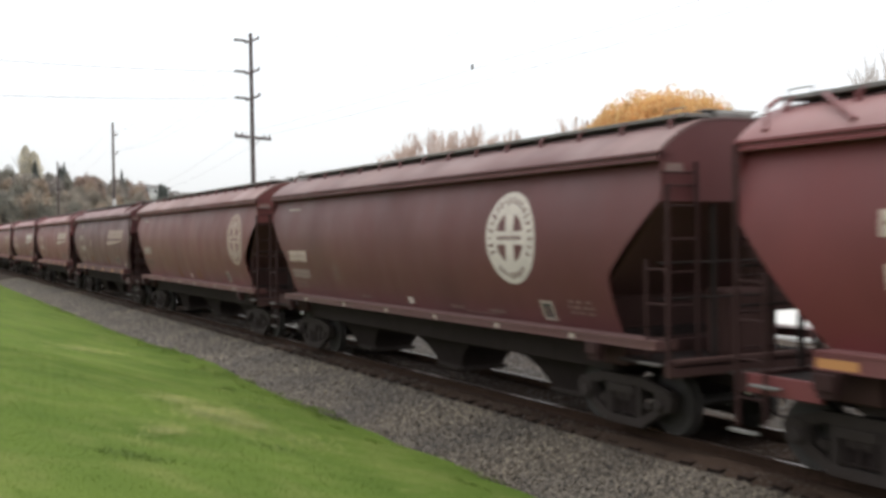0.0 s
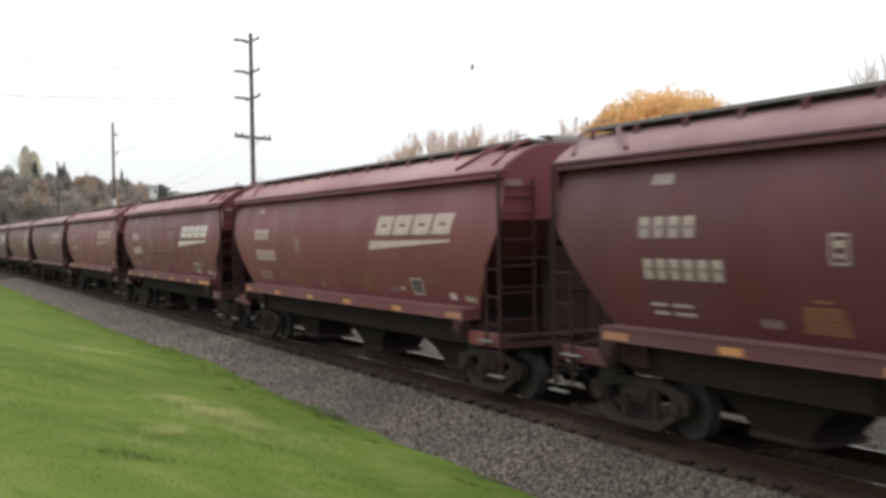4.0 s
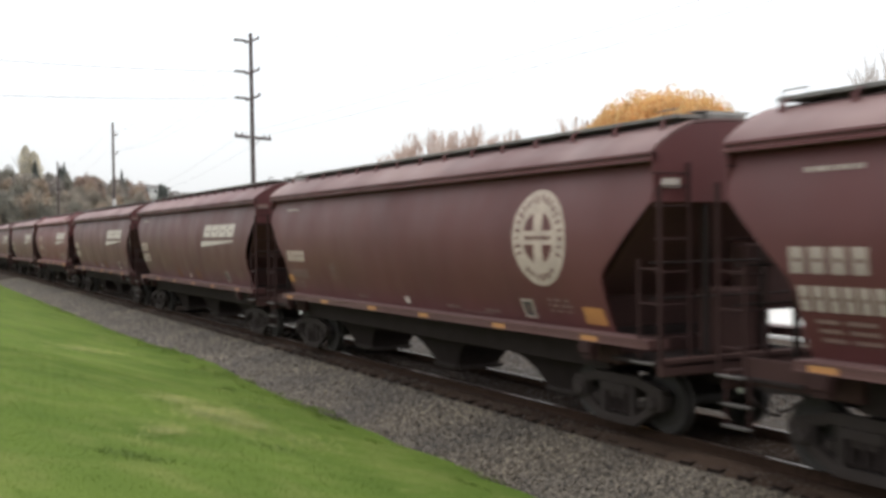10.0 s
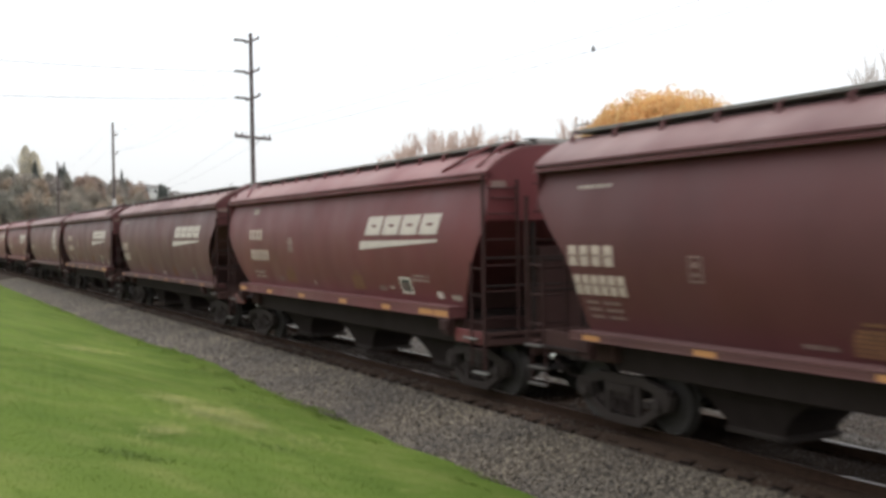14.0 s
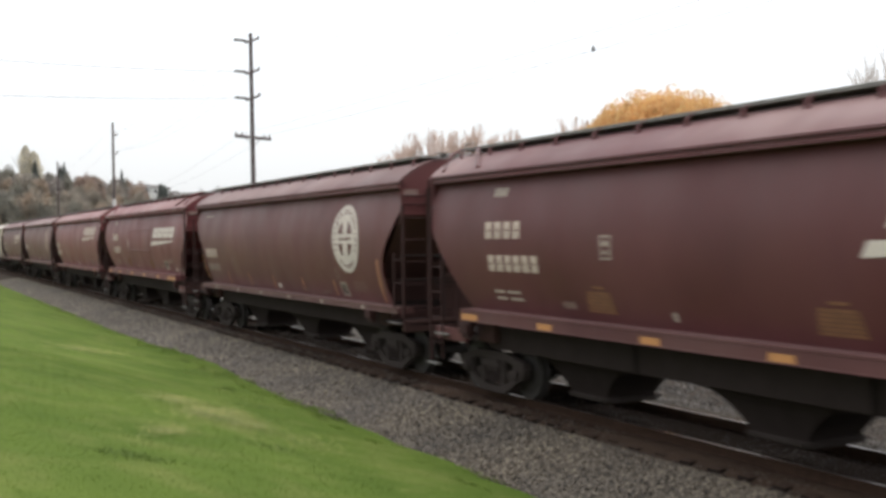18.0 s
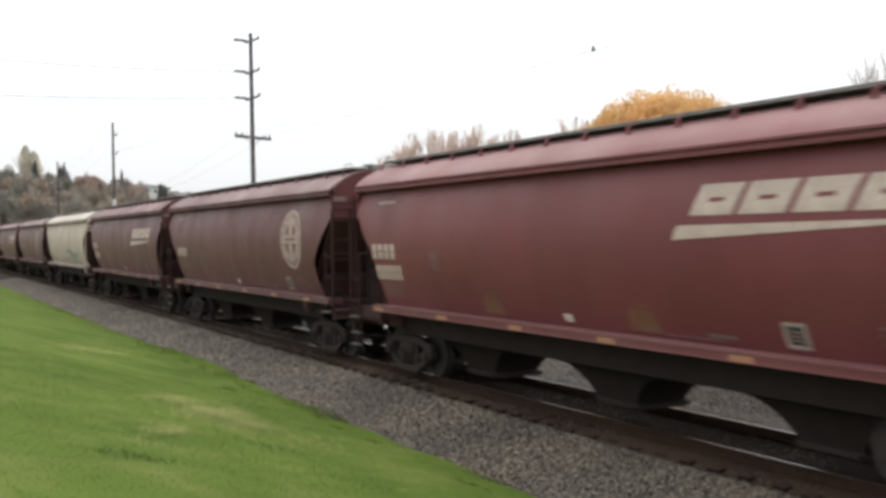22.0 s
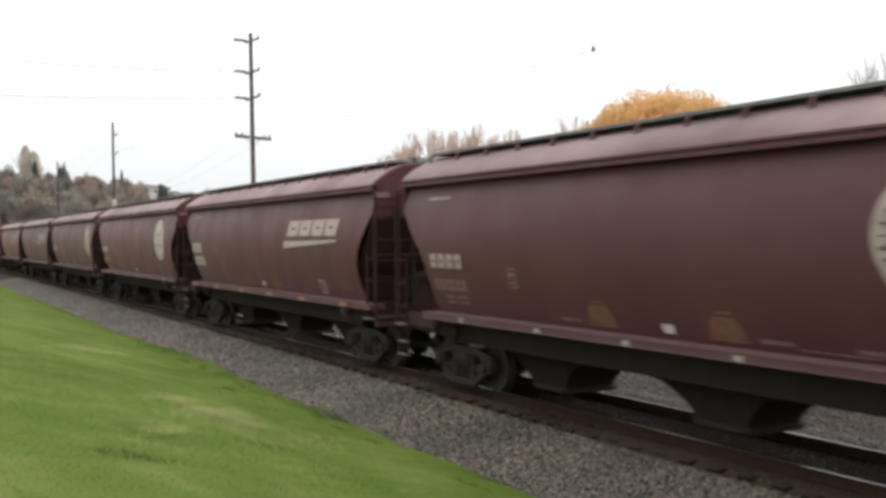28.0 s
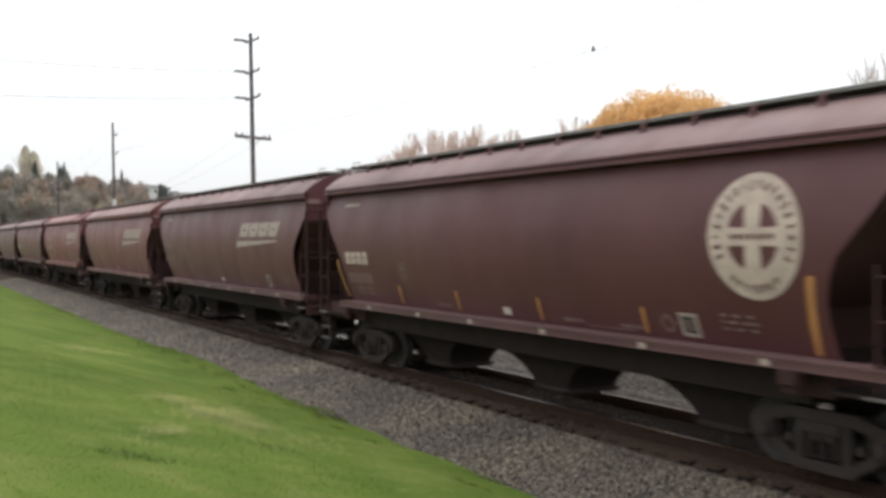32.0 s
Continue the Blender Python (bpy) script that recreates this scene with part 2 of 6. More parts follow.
def ground_material(name, base, patch, patch2, grain, bump, stain=None, contrast=0.45, spec=0.2):
    m, n, l, s = material(name, base, 0.95, spec=spec)
    a = ramp(n, l, noise_node(n, l, 0.45, 5), 0.35, 0.68)
    b = ramp(n, l, noise_node(n, l, 1.1, 5), 0.48, 0.75)
    f = noise_node(n, l, grain, 5, rough=0.7)
    col = mixed(n, l, a, base, patch)
    half = n.new("ShaderNodeMath")
    half.operation = "MULTIPLY"
    half.inputs[1].default_value = 0.6
    l.new(b, half.inputs[0])
    col = mixed(n, l, half.outputs[0], col, patch2)
    col = mixed(n, l, 1.0, col, ramp(n, l, f, 0.25, 0.75, (1 - contrast,) * 3, (1 + contrast,) * 3), "MULTIPLY")
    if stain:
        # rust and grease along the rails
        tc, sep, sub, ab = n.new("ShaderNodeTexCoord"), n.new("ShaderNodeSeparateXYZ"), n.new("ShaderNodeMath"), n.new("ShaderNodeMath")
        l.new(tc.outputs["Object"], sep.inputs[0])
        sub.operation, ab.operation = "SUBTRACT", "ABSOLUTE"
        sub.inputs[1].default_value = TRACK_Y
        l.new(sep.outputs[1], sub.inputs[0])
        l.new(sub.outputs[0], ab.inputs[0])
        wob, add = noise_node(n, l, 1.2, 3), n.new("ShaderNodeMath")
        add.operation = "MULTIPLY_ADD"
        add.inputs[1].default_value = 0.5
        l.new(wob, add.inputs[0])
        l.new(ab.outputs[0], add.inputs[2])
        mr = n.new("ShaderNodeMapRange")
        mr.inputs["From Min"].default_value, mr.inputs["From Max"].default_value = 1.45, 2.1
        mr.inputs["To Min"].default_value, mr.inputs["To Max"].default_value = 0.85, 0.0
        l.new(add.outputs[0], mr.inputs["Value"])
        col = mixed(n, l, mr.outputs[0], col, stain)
        # darker between the rails: shade under the train, put into the bed's colour
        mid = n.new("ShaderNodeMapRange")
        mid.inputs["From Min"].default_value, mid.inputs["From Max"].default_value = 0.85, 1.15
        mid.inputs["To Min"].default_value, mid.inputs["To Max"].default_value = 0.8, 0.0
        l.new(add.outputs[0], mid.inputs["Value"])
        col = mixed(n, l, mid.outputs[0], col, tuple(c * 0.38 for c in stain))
    l.new(col, s.inputs["Base Color"])
    bumped(n, l, s, f, 0.8, bump)
    return m


LAWN = ground_material("mown_lawn", (0.056, 0.089, 0.016), (0.092, 0.128, 0.026), (0.138, 0.147, 0.048), 28, 0.015, contrast=0.18, spec=0.04)
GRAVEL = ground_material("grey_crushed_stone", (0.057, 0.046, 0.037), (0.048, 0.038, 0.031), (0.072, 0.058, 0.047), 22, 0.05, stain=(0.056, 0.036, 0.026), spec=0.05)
YARD = ground_material("grey_gravel_yard", (0.046, 0.041, 0.036), (0.038, 0.033, 0.029), (0.058, 0.052, 0.046), 9, 0.05)
HILL = ground_material("brushy_hillside", (0.09, 0.085, 0.055), (0.12, 0.095, 0.065), (0.07, 0.085, 0.045), 0.6, 0.4)

# ---- mesh helpers ----
CACHE = {}


def mesh_of(bm, name, mats):
    me = bpy.data.meshes.new(name)
    bm.normal_update()
    bm.to_mesh(me)
    bm.free()
    for m in mats if isinstance(mats, (list, tuple)) else [mats]:
        me.materials.append(m)
    return me


def part(name, bm, mat, parent, label="", key=None, at=None):
    """Link a bmesh (or the cached mesh of that key) as one mesh object under parent. bm may be a function that makes it."""
    if key is not None:
        key = (key, mat.name)
        if key not in CACHE:
            CACHE[key] = mesh_of(bm() if callable(bm) else bm, name, mat)
        me = CACHE[key]
    else:
        me = mesh_of(bm() if callable(bm) else bm, name, mat)
    ob = new(name, me)
    ob.parent = parent
    if at is not None:
        ob.matrix_basis = at
    if label:
        ob["label"] = label
    return ob


def thing(name, at, label, category, group="", kind=""):
    ob = new(name)
    ob.empty_display_size = 0.2
    ob.matrix_basis = at
    return tagged(ob, label, category, group, kind)


def box(bm, x0, x1, y0, y1, z0, z1, bevel=0.0):
    v = [bm.verts.new((x, y, z)) for x in (x0, x1) for y in (y0, y1) for z in (z0, z1)]
    fs = [bm.faces.new([v[i] for i in q]) for q in ((0, 1, 3, 2), (4, 6, 7, 5), (0, 4, 5, 1), (2, 3, 7, 6), (0, 2, 6, 4), (1, 5, 7, 3))]
    if bevel:
        es = list({e for f in fs for e in f.edges})
        bmesh.ops.bevel(bm, geom=es, offset=bevel, segments=1, affect="EDGES")
    return bm


def prism(bm, pts, a, b, axis="y"):
    """Extrude a closed outline between two planes: pts are (x, z) for axis y, (y, z) for axis x, (x, y) for axis z."""
    def co(p, c):
        return {"y": (p[0], c, p[1]), "x": (c, p[0], p[1]), "z": (p[0], p[1], c)}[axis]
    lo, hi = [bm.verts.new(co(p, a)) for p in pts], [bm.verts.new(co(p, b)) for p in pts]
    bm.faces.new(lo)
    bm.faces.new(hi[::-1])
    n = len(pts)
    for i in range(n):
        bm.faces.new((lo[i], hi[i], hi[(i + 1) % n], lo[(i + 1) % n]))
    bmesh.ops.recalc_face_normals(bm, faces=bm.faces)
    return bm


def tube(bm, path, r, sides=6, r2=None):
    """A round bar along a path of points, tapering from r to r2."""
    rings, path = [], [Vector(p) for p in path]
    for i, p in enumerate(path):
        d = (path[min(i + 1, len(path) - 1)] - path[max(i - 1, 0)]).normalized()
        u = d.orthogonal().normalized()
        w = d.cross(u)
        k = r if r2 is None else r + (r2 - r) * i / (len(path) - 1)
        rings.append([bm.verts.new(p + (u * math.cos(2 * math.pi * j / sides) + w * math.sin(2 * math.pi * j / sides)) * k) for j in range(sides)])
    for a, b in zip(rings, rings[1:]):
        for j in range(sides):
            bm.faces.new((a[j], a[(j + 1) % sides], b[(j + 1) % sides], b[j]))
    bm.faces.new(rings[0][::-1])
    bm.faces.new(rings[-1])
    return bm


def lathe(bm, profile, n=20, axis="y"):
    """Turn (distance along the axis, radius) points round the y (or z) axis."""
    rings = []
    for a, r in profile:
        ring = []
        for j in range(n):
            c, s = math.cos(2 * math.pi * j / n) * r, math.sin(2 * math.pi * j / n) * r
            ring.append(bm.verts.new((c, a, s) if axis == "y" else (c, s, a)))
        rings.append(ring)
    for a, b in zip(rings, rings[1:]):
        for j in range(n):
            bm.faces.new((a[j], b[j], b[(j + 1) % n], a[(j + 1) % n]))
    bm.faces.new(rings[0])
    bm.faces.new(rings[-1][::-1])
    bmesh.ops.recalc_face_normals(bm, faces=bm.faces)
    return bm


def smooth(me):
    me.polygons.foreach_set("use_smooth", [True] * len(me.polygons))
    return me


def raw_mesh(name, verts, faces, mat):
    me = bpy.data.meshes.new(name)
    me.from_pydata([tuple(v) for v in verts], [], faces)
    me.materials.append(mat)
    return me


def shards(name, pos, size, mat, rng, squash=1.0, up=None):
    """Many small leaf-like quads at the positions, each turned at random."""
    n = len(pos)
    u = rng.normal(size=(n, 3))
    if up is not None:
        u[:, 2] += up
    u /= np.linalg.norm(u, axis=1)[:, None]
    w = np.cross(u, rng.normal(size=(n, 3)))
    w /= np.linalg.norm(w, axis=1)[:, None]
    s = size * rng.uniform(0.6, 1.4, (n, 1))
    corners = np.stack([pos - u * s, pos - w * s * 0.6 * squash, pos + u * s, pos + w * s * 0.6 * squash], 1).reshape(-1, 3)
    me = bpy.data.meshes.new(name)
    me.vertices.add(4 * n)
    me.vertices.foreach_set("co", corners.astype(np.float32).ravel())
    me.loops.add(4 * n)
    me.loops.foreach_set("vertex_index", np.arange(4 * n, dtype=np.int32))
    me.polygons.add(n)
    me.polygons.foreach_set("loop_start", np.arange(0, 4 * n, 4, dtype=np.int32))
    me.update(calc_edges=True)
    me.materials.append(mat)
    return me


# ---- the ground ----
def lawn_z(y):
    """Height of the lawn's bank: level behind, falling to the ballast."""
    k = min(max(y / 7.4, 0.0), 1.0)
    return 1.35 - 1.87 * (0.75 * k + 0.25 * k * k * (3 - 2 * k))


def strip(name, profile, x0, x1, step, mat, bumps=0.0, wobble=0.0, fine=True):
    """A sheet along the track from (y, z) points, with small unevenness."""
    xs = np.arange(x0, x1 + step * 0.5, step)
    verts, faces, n = [], [], len(profile)
    for i, x in enumerate(xs):
        for j, (y, z) in enumerate(profile):
            k = noise.noise((x * 0.35, y * 0.35, 3.1)) * bumps + (noise.noise((x * 1.7, y * 1.7, 8.2)) * bumps * 0.4 if fine else 0)
            dy = noise.noise((x * 0.8, 1.7, j)) * wobble + noise.noise((x * 3.1, 5.7, j)) * wobble * 0.5 if j in (0, n - 1) else 0
            verts.append((x, y + dy, z + (k if 0 < j < n - 1 else 0)))
    for i in range(len(xs) - 1):
        for j in range(n - 1):
            a = i * n + j
            faces.append((a, a + n, a + n + 1, a + 1))
    me = smooth(raw_mesh(name, verts, faces, mat))
    ob = new(name, me)
    return ob


def mound(x, y):
    """A low swell of the turf where it runs out over the ballast."""
    return 0.07 * math.exp(-((x + 29.5) / 4.8) ** 2) * min(max((y - 6.0) / 1.3, 0.0), 1.0)


def build_ground():
    prof = [(-2500, 0.9), (-40, 1.05), (0, 1.1), (7.3, -0.85), (9, -0.85), (14.5, -0.75), (15.5, -0.62), (60, -0.6), (400, -0.6), (2500, -0.6)]
    xs = [-3000, -700, -450, -250, -120, -60, 0, 60, 150, 450, 3000]
    verts = [(x, y, z) for x in xs for y, z in prof]
    n = len(prof)
    faces = [(i * n + j, i * n + n + j, i * n + n + j + 1, i * n + j + 1) for i in range(len(xs) - 1) for j in range(n - 1)]
    g = new("ground", raw_mesh("ground", verts, faces, YARD))
    tagged(g, "flat grey gravel ground reaching to the horizon", "ground", kind="structure")
    ys = [-30, -20, -12, -7, -4, -2] + [i * 0.5 for i in range(0, 15)] + [7.52]
    lawn = strip("lawn", [(y, lawn_z(y)) for y in ys], -260, 40, 0.5, LAWN, 0.05, 0.13, False)
    for v in lawn.data.vertices:
        v.co.z += mound(v.co.x, v.co.y)
        if v.co.y > 7.25:
            v.co.y += 0.2 * math.exp(-((v.co.x + 29.5) / 4.8) ** 2) - 0.07 * math.exp(-((v.co.x + 20.5) / 2.5) ** 2)
    tagged(lawn, "bright green mown lawn on a gentle bank beside the track", "lawn", kind="structure")
    bp = [(7.0, -0.78), (7.35, -0.58), (8.0, -0.44), (8.7, -0.33), (9.3, -0.235), (9.58, -0.24), (9.68, -0.2), (9.78, -0.16), (9.9, -0.158), (10.4, -0.155), (10.88, -0.16), (11.4, -0.155), (12.4, -0.19), (13.1, -0.3), (14.2, -0.5), (15.2, -0.55), (20.0, -0.54), (25.3, -0.57), (25.6, -0.66)]
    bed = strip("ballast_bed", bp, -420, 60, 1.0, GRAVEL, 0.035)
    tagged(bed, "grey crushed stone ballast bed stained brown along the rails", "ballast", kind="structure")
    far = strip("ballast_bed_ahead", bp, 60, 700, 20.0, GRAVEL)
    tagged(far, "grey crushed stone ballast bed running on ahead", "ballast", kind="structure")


build_ground()

# ---- the track ----
def rail_mesh(x0, x1):
    p = [(-0.07, -0.17), (0.07, -0.17), (0.07, -0.155), (0.012, -0.14), (0.012, -0.045), (0.036, -0.035), (0.036, -0.006), (0.019, 0.0), (-0.019, 0.0), (-0.036, -0.006), (-0.036, -0.035), (-0.012, -0.045), (-0.012, -0.14), (-0.07, -0.155)]
    bm = bmesh.new()
    prism(bm, p, x0, x1, "x")
    for f in bm.faces:
        f.material_index = 1 if f.normal.z > 0.99 and f.calc_center_median().z > -0.01 else 0
    return mesh_of(bm, "rail", [RAILSIDE, RAILTOP])


def build_track():
    track = thing("railway_track", pose(0, TRACK_Y, 0), "steel rails spiked to dark creosoted timber ties in grey ballast", "railway track", kind="structure")
    for side in (-0.7535, 0.7535):
        ob = new("rail", rail_mesh(-420, 700))
        ob.parent, ob.location = track, (0, side, 0)
        ob["label"] = "rusty steel rail with a polished head"
    rng = random.Random(4)
    bm = box(bmesh.new(), -0.115, 0.115, -1.3, 1.3, -0.35, -0.172, 0.012)
    for f in bm.faces:
        f.material_index = 1 if f.normal.z > 0.5 else 0
    tie = mesh_of(bm, "tie", [TIE, DUSTYTIE])
    plate = mesh_of(box(bmesh.new(), -0.09, 0.09, -0.14, 0.14, -0.172, -0.155, 0.004), "tie_plate", RAILSIDE)
    x, rest = 40.304, []
    while x > -420:
        if -100 < x < 5:
            ob = new("tie", tie)
            ob.parent = track
            ob.matrix_basis = pose(x, rng.uniform(-0.05, 0.05), rng.uniform(-0.012, 0.012), 0, 0, rng.uniform(-1.2, 1.2))
            if x > -45:
                p = new("tie_plate", plate)
                p.parent = ob
                p.location = (0, -0.7535, 0)
        else:
            rest.append(x)
        x -= 0.559
    rest += [40.863 + i * 0.559 for i in range(1170)]
    verts, faces = [], []
    for x in rest:
        b = len(verts)
        verts += [(x + dx, dy, dz) for dx in (-0.115, 0.115) for dy in (-1.3, 1.3) for dz in (-0.35, -0.172)]
        faces += [tuple(b + i for i in q) for q in ((0, 1, 3, 2), (4, 6, 7, 5), (0, 4, 5, 1), (2, 3, 7, 6), (1, 5, 7, 3))]
    ob = new("far_ties", raw_mesh("far_ties", verts, faces, TIE))
    ob.parent = track
    ob["kind"] = "stuff"


build_track()


def build_stones():
    """Loose ballast stones on the near shoulder."""
    rng = np.random.default_rng(5)
    def put(n, x0, x1, y0, y1, size, name, mat, label="loose grey crushed ballast stones"):
        x = x0 * (x1 / x0) ** rng.random(n)
        y = rng.uniform(y0, y1, n)
        z = np.interp(y, [7.0, 7.35, 8.0, 8.7, 9.3, 9.6, 9.8, 12.0, 12.4, 13.1, 14.2, 15.2, 20, 25.3], [-0.78, -0.58, -0.44, -0.33, -0.235, -0.235, -0.175, -0.175, -0.2, -0.3, -0.5, -0.55, -0.54, -0.57])
        base = np.array([(1, 0, 0), (-1, 0, 0), (0, 1, 0), (0, -1, 0), (0, 0, 1), (0, 0, -1)], float)
        tri = np.array([(0, 2, 4), (2, 1, 4), (1, 3, 4), (3, 0, 4), (2, 0, 5), (1, 2, 5), (3, 1, 5), (0, 3, 5)])
        s = size * rng.uniform(0.5, 1.3, (n, 1, 1)) * np.clip(np.abs(x) / 16, 0.9, 2.2)[:, None, None]
        v = base[None] * rng.uniform(0.6, 1.2, (n, 6, 1)) * s
        a = rng.uniform(0, 6.28, n)
        ca, sa = np.cos(a)[:, None], np.sin(a)[:, None]
        vx, vy = v[..., 0] * ca - v[..., 1] * sa, v[..., 0] * sa + v[..., 1] * ca
        t = rng.uniform(-0.6, 0.6, n)[:, None]
        vz = v[..., 2] * 0.75 + vx * t
        out = np.stack([vx + x[:, None], vy + y[:, None], vz + z[:, None] + 0.012], -1).reshape(-1, 3)
        f = (tri[None] + (np.arange(n) * 6)[:, None, None]).reshape(-1, 3)
        me = bpy.data.meshes.new(name)
        me.vertices.add(len(out))
        me.vertices.foreach_set("co", out.astype(np.float32).ravel())
        me.loops.add(f.size)
        me.loops.foreach_set("vertex_index", f.astype(np.int32).ravel())
        me.polygons.add(len(f))
        me.polygons.foreach_set("loop_start", np.arange(0, f.size, 3, dtype=np.int32))
        me.update(calc_edges=True)
        me.materials.append(mat)
        ob = new(name, me)
        tagged(ob, label, "ballast", kind="stuff")
    put(78000, -4.5, -95, 7.25, 9.5, 0.038, "ballast_stones", STONE)
    put(5000, 12, 4.5, 7.25, 9.5, 0.045, "ballast_stones", STONE)
    put(42000, -6, -60, 12.0, 24.0, 0.045, "ballast_stones", SHADED_STONE)
    put(12000, -5, -70, 9.4, 12.1, 0.03, "ballast_stones", RUSTSTONE, "rust-stained stones strewn over and between the ties")


build_stones()


# worn patches of the lawn: place, reach across and along the view, number of straws
STRAW = [(-26.6, 4.2, 0.42, 0.9, 420), (-17.05, 4.05, 0.22, 0.35, 260), (-16.1, 4.5, 0.36, 0.5, 620), (-15.35, 3.95, 0.2, 0.4, 130), (-15.2, 4.7, 0.26, 0.35, 240), (-12.95, 2.95, 0.16, 0.3, 150), (-14.3, 5.26, 0.4, 0.5, 150)]
# darker lawn patches: place, reach across and along the view, number of blades
TUFTS = [(-28.1, 6.9, 0.3, 0.5, 160), (-25.6, 6.55, 0.3, 0.6, 220), (-24.7, 6.6, 0.3, 0.5, 220), (-22.1, 6.4, 0.12, 0.25, 200), (-18.9, 5.8, 0.2, 0.4, 150), (-18.9, 6.2, 0.22, 0.4, 170), (-10.3, 2.03, 0.2, 0.16, 300), (-13.0, 4.3, 0.15, 0.2, 80), (-21.0, 6.5, 0.3, 0.4, 140)]


def build_grass():
    rng = np.random.default_rng(8)
    def swell(x, y):
        """The lawn's own unevenness."""
        return np.array([noise.noise((p * 0.35, q * 0.35, 3.1)) * 0.05 + mound(p, q) for p, q in zip(x.tolist(), y.tolist())])
    def blades(n, x0, x1, y0, y1, h, wide):
        x = x0 + (x1 - x0) * rng.random(n)
        y = y0 + (y1 - y0) * rng.random(n)
        k = np.clip(y / 7.4, 0, 1)
        z = 1.35 - 1.87 * (0.75 * k + 0.25 * k * k * (3 - 2 * k)) - 0.01 + swell(x, y)
        hh = h * rng.uniform(0.5, 1.3, n)
        a = rng.uniform(0, 6.28, n)
        lean = rng.normal(0, 0.5, (n, 2)) * hh[:, None]
        dx, dy = np.cos(a) * wide, np.sin(a) * wide
        p = np.stack([np.stack([x - dx, y - dy, z], -1), np.stack([x + dx, y + dy, z], -1), np.stack([x + lean[:, 0], y + lean[:, 1], z + hh], -1)], 1)
        return p.reshape(-1, 3)
    sets = [blades(90000, -6, -22, -2, 7.4, 0.025, 0.006), blades(40000, -20, -60, -3, 7.4, 0.02, 0.012), blades(40000, 8, -6, -3, 7.4, 0.025, 0.006), blades(9000, 8, -60, 7.2, 7.62, 0.045, 0.008)]
    # ragged tufts along the edge of the ballast
    for _ in range(170):
        tx, ty = -6 - 60 * rng.random() ** 1.4, rng.uniform(6.9, 7.68)
        sets.append(blades(60, tx - 0.25, tx + 0.25, ty - 0.1, ty + 0.1, 0.055, 0.007))
    def grass_mesh(name, sets, mat):
        v = np.concatenate(sets)
        n = len(v) // 3
        me = bpy.data.meshes.new(name)
        me.vertices.add(3 * n)
        me.vertices.foreach_set("co", v.astype(np.float32).ravel())
        me.loops.add(3 * n)
        me.loops.foreach_set("vertex_index", np.arange(3 * n, dtype=np.int32))
        me.polygons.add(n)
        me.polygons.foreach_set("loop_start", np.arange(0, 3 * n, 3, dtype=np.int32))
        me.update(calc_edges=True)
        me.materials.append(mat)
        return new(name, me)
    tagged(grass_mesh("grass", sets, GRASSB), "short bright green mown grass blades", "grass", kind="stuff")
    # a shaded hollow and dark clumps, put into the blades' colour
    coarse = []
    for px, py, rx, ry, n in TUFTS:
        across, along = rx * rng.normal(size=n), ry * rng.normal(size=n)
        for x, y in zip(px + 0.467 * across - 0.884 * along, py + 0.884 * across + 0.467 * along):
            coarse.append(blades(1, x, x, min(y, 7.3), min(y, 7.3), 0.05, 0.007))
    tagged(grass_mesh("grass_tufts", coarse, DARK_BLADES), "darker green grass patches in the lawn", "grass", kind="stuff")
    # dry straw lying in a few worn patches
    straw = []
    for px, py, rx, ry, n in STRAW:
        n *= 3
        across, along = rx * rng.normal(size=n) * 0.8, ry * rng.normal(size=n) * 1.5
        x, y = px + 0.467 * across - 0.884 * along, py + 0.884 * across + 0.467 * along
        k = np.clip(y / 7.4, 0, 1)
        z = 1.35 - 1.87 * (0.75 * k + 0.25 * k * k * (3 - 2 * k)) + 0.022 + swell(x, y) + 0.012 * rng.random(n)
        a, ll = rng.uniform(0, 6.28, n), rng.uniform(0.04, 0.1, n)
        ux, uy = np.cos(a), np.sin(a)
        p = np.stack([np.stack([x - uy * 0.006, y + ux * 0.006, z], -1), np.stack([x + uy * 0.006, y - ux * 0.006, z], -1), np.stack([x + ux * ll, y + uy * ll, z - 0.2 * uy * ll + 0.01], -1)], 1)
        straw.append(p.reshape(-1, 3))
    v = np.concatenate(straw)
    n = len(v) // 3
    dry = raw_mesh("dry_grass", [tuple(q) for q in v.tolist()], [(3 * i, 3 * i + 1, 3 * i + 2) for i in range(n)], STRAWM)
    tagged(new("dry_grass", dry), "pale dry straw lying in worn patches of the lawn", "grass", kind="stuff")


build_grass()

# ---- the train ----
SIDE = 1.62      # half width over the side sheets
EAVE = 4.09
HALF = {"round": 8.15, "slant": 7.93, "grey": 8.2}
END_LOW = {"round": 3.4, "slant": 3.23, "grey": 3.4}
SILL_Z = {"round": -0.065, "slant": 0.0, "grey": -0.02}
TRUCK_X = {"round": 6.62, "slant": 6.55, "grey": 6.6}


REAR = 0.15      # the angled cars' rear ends reach further out


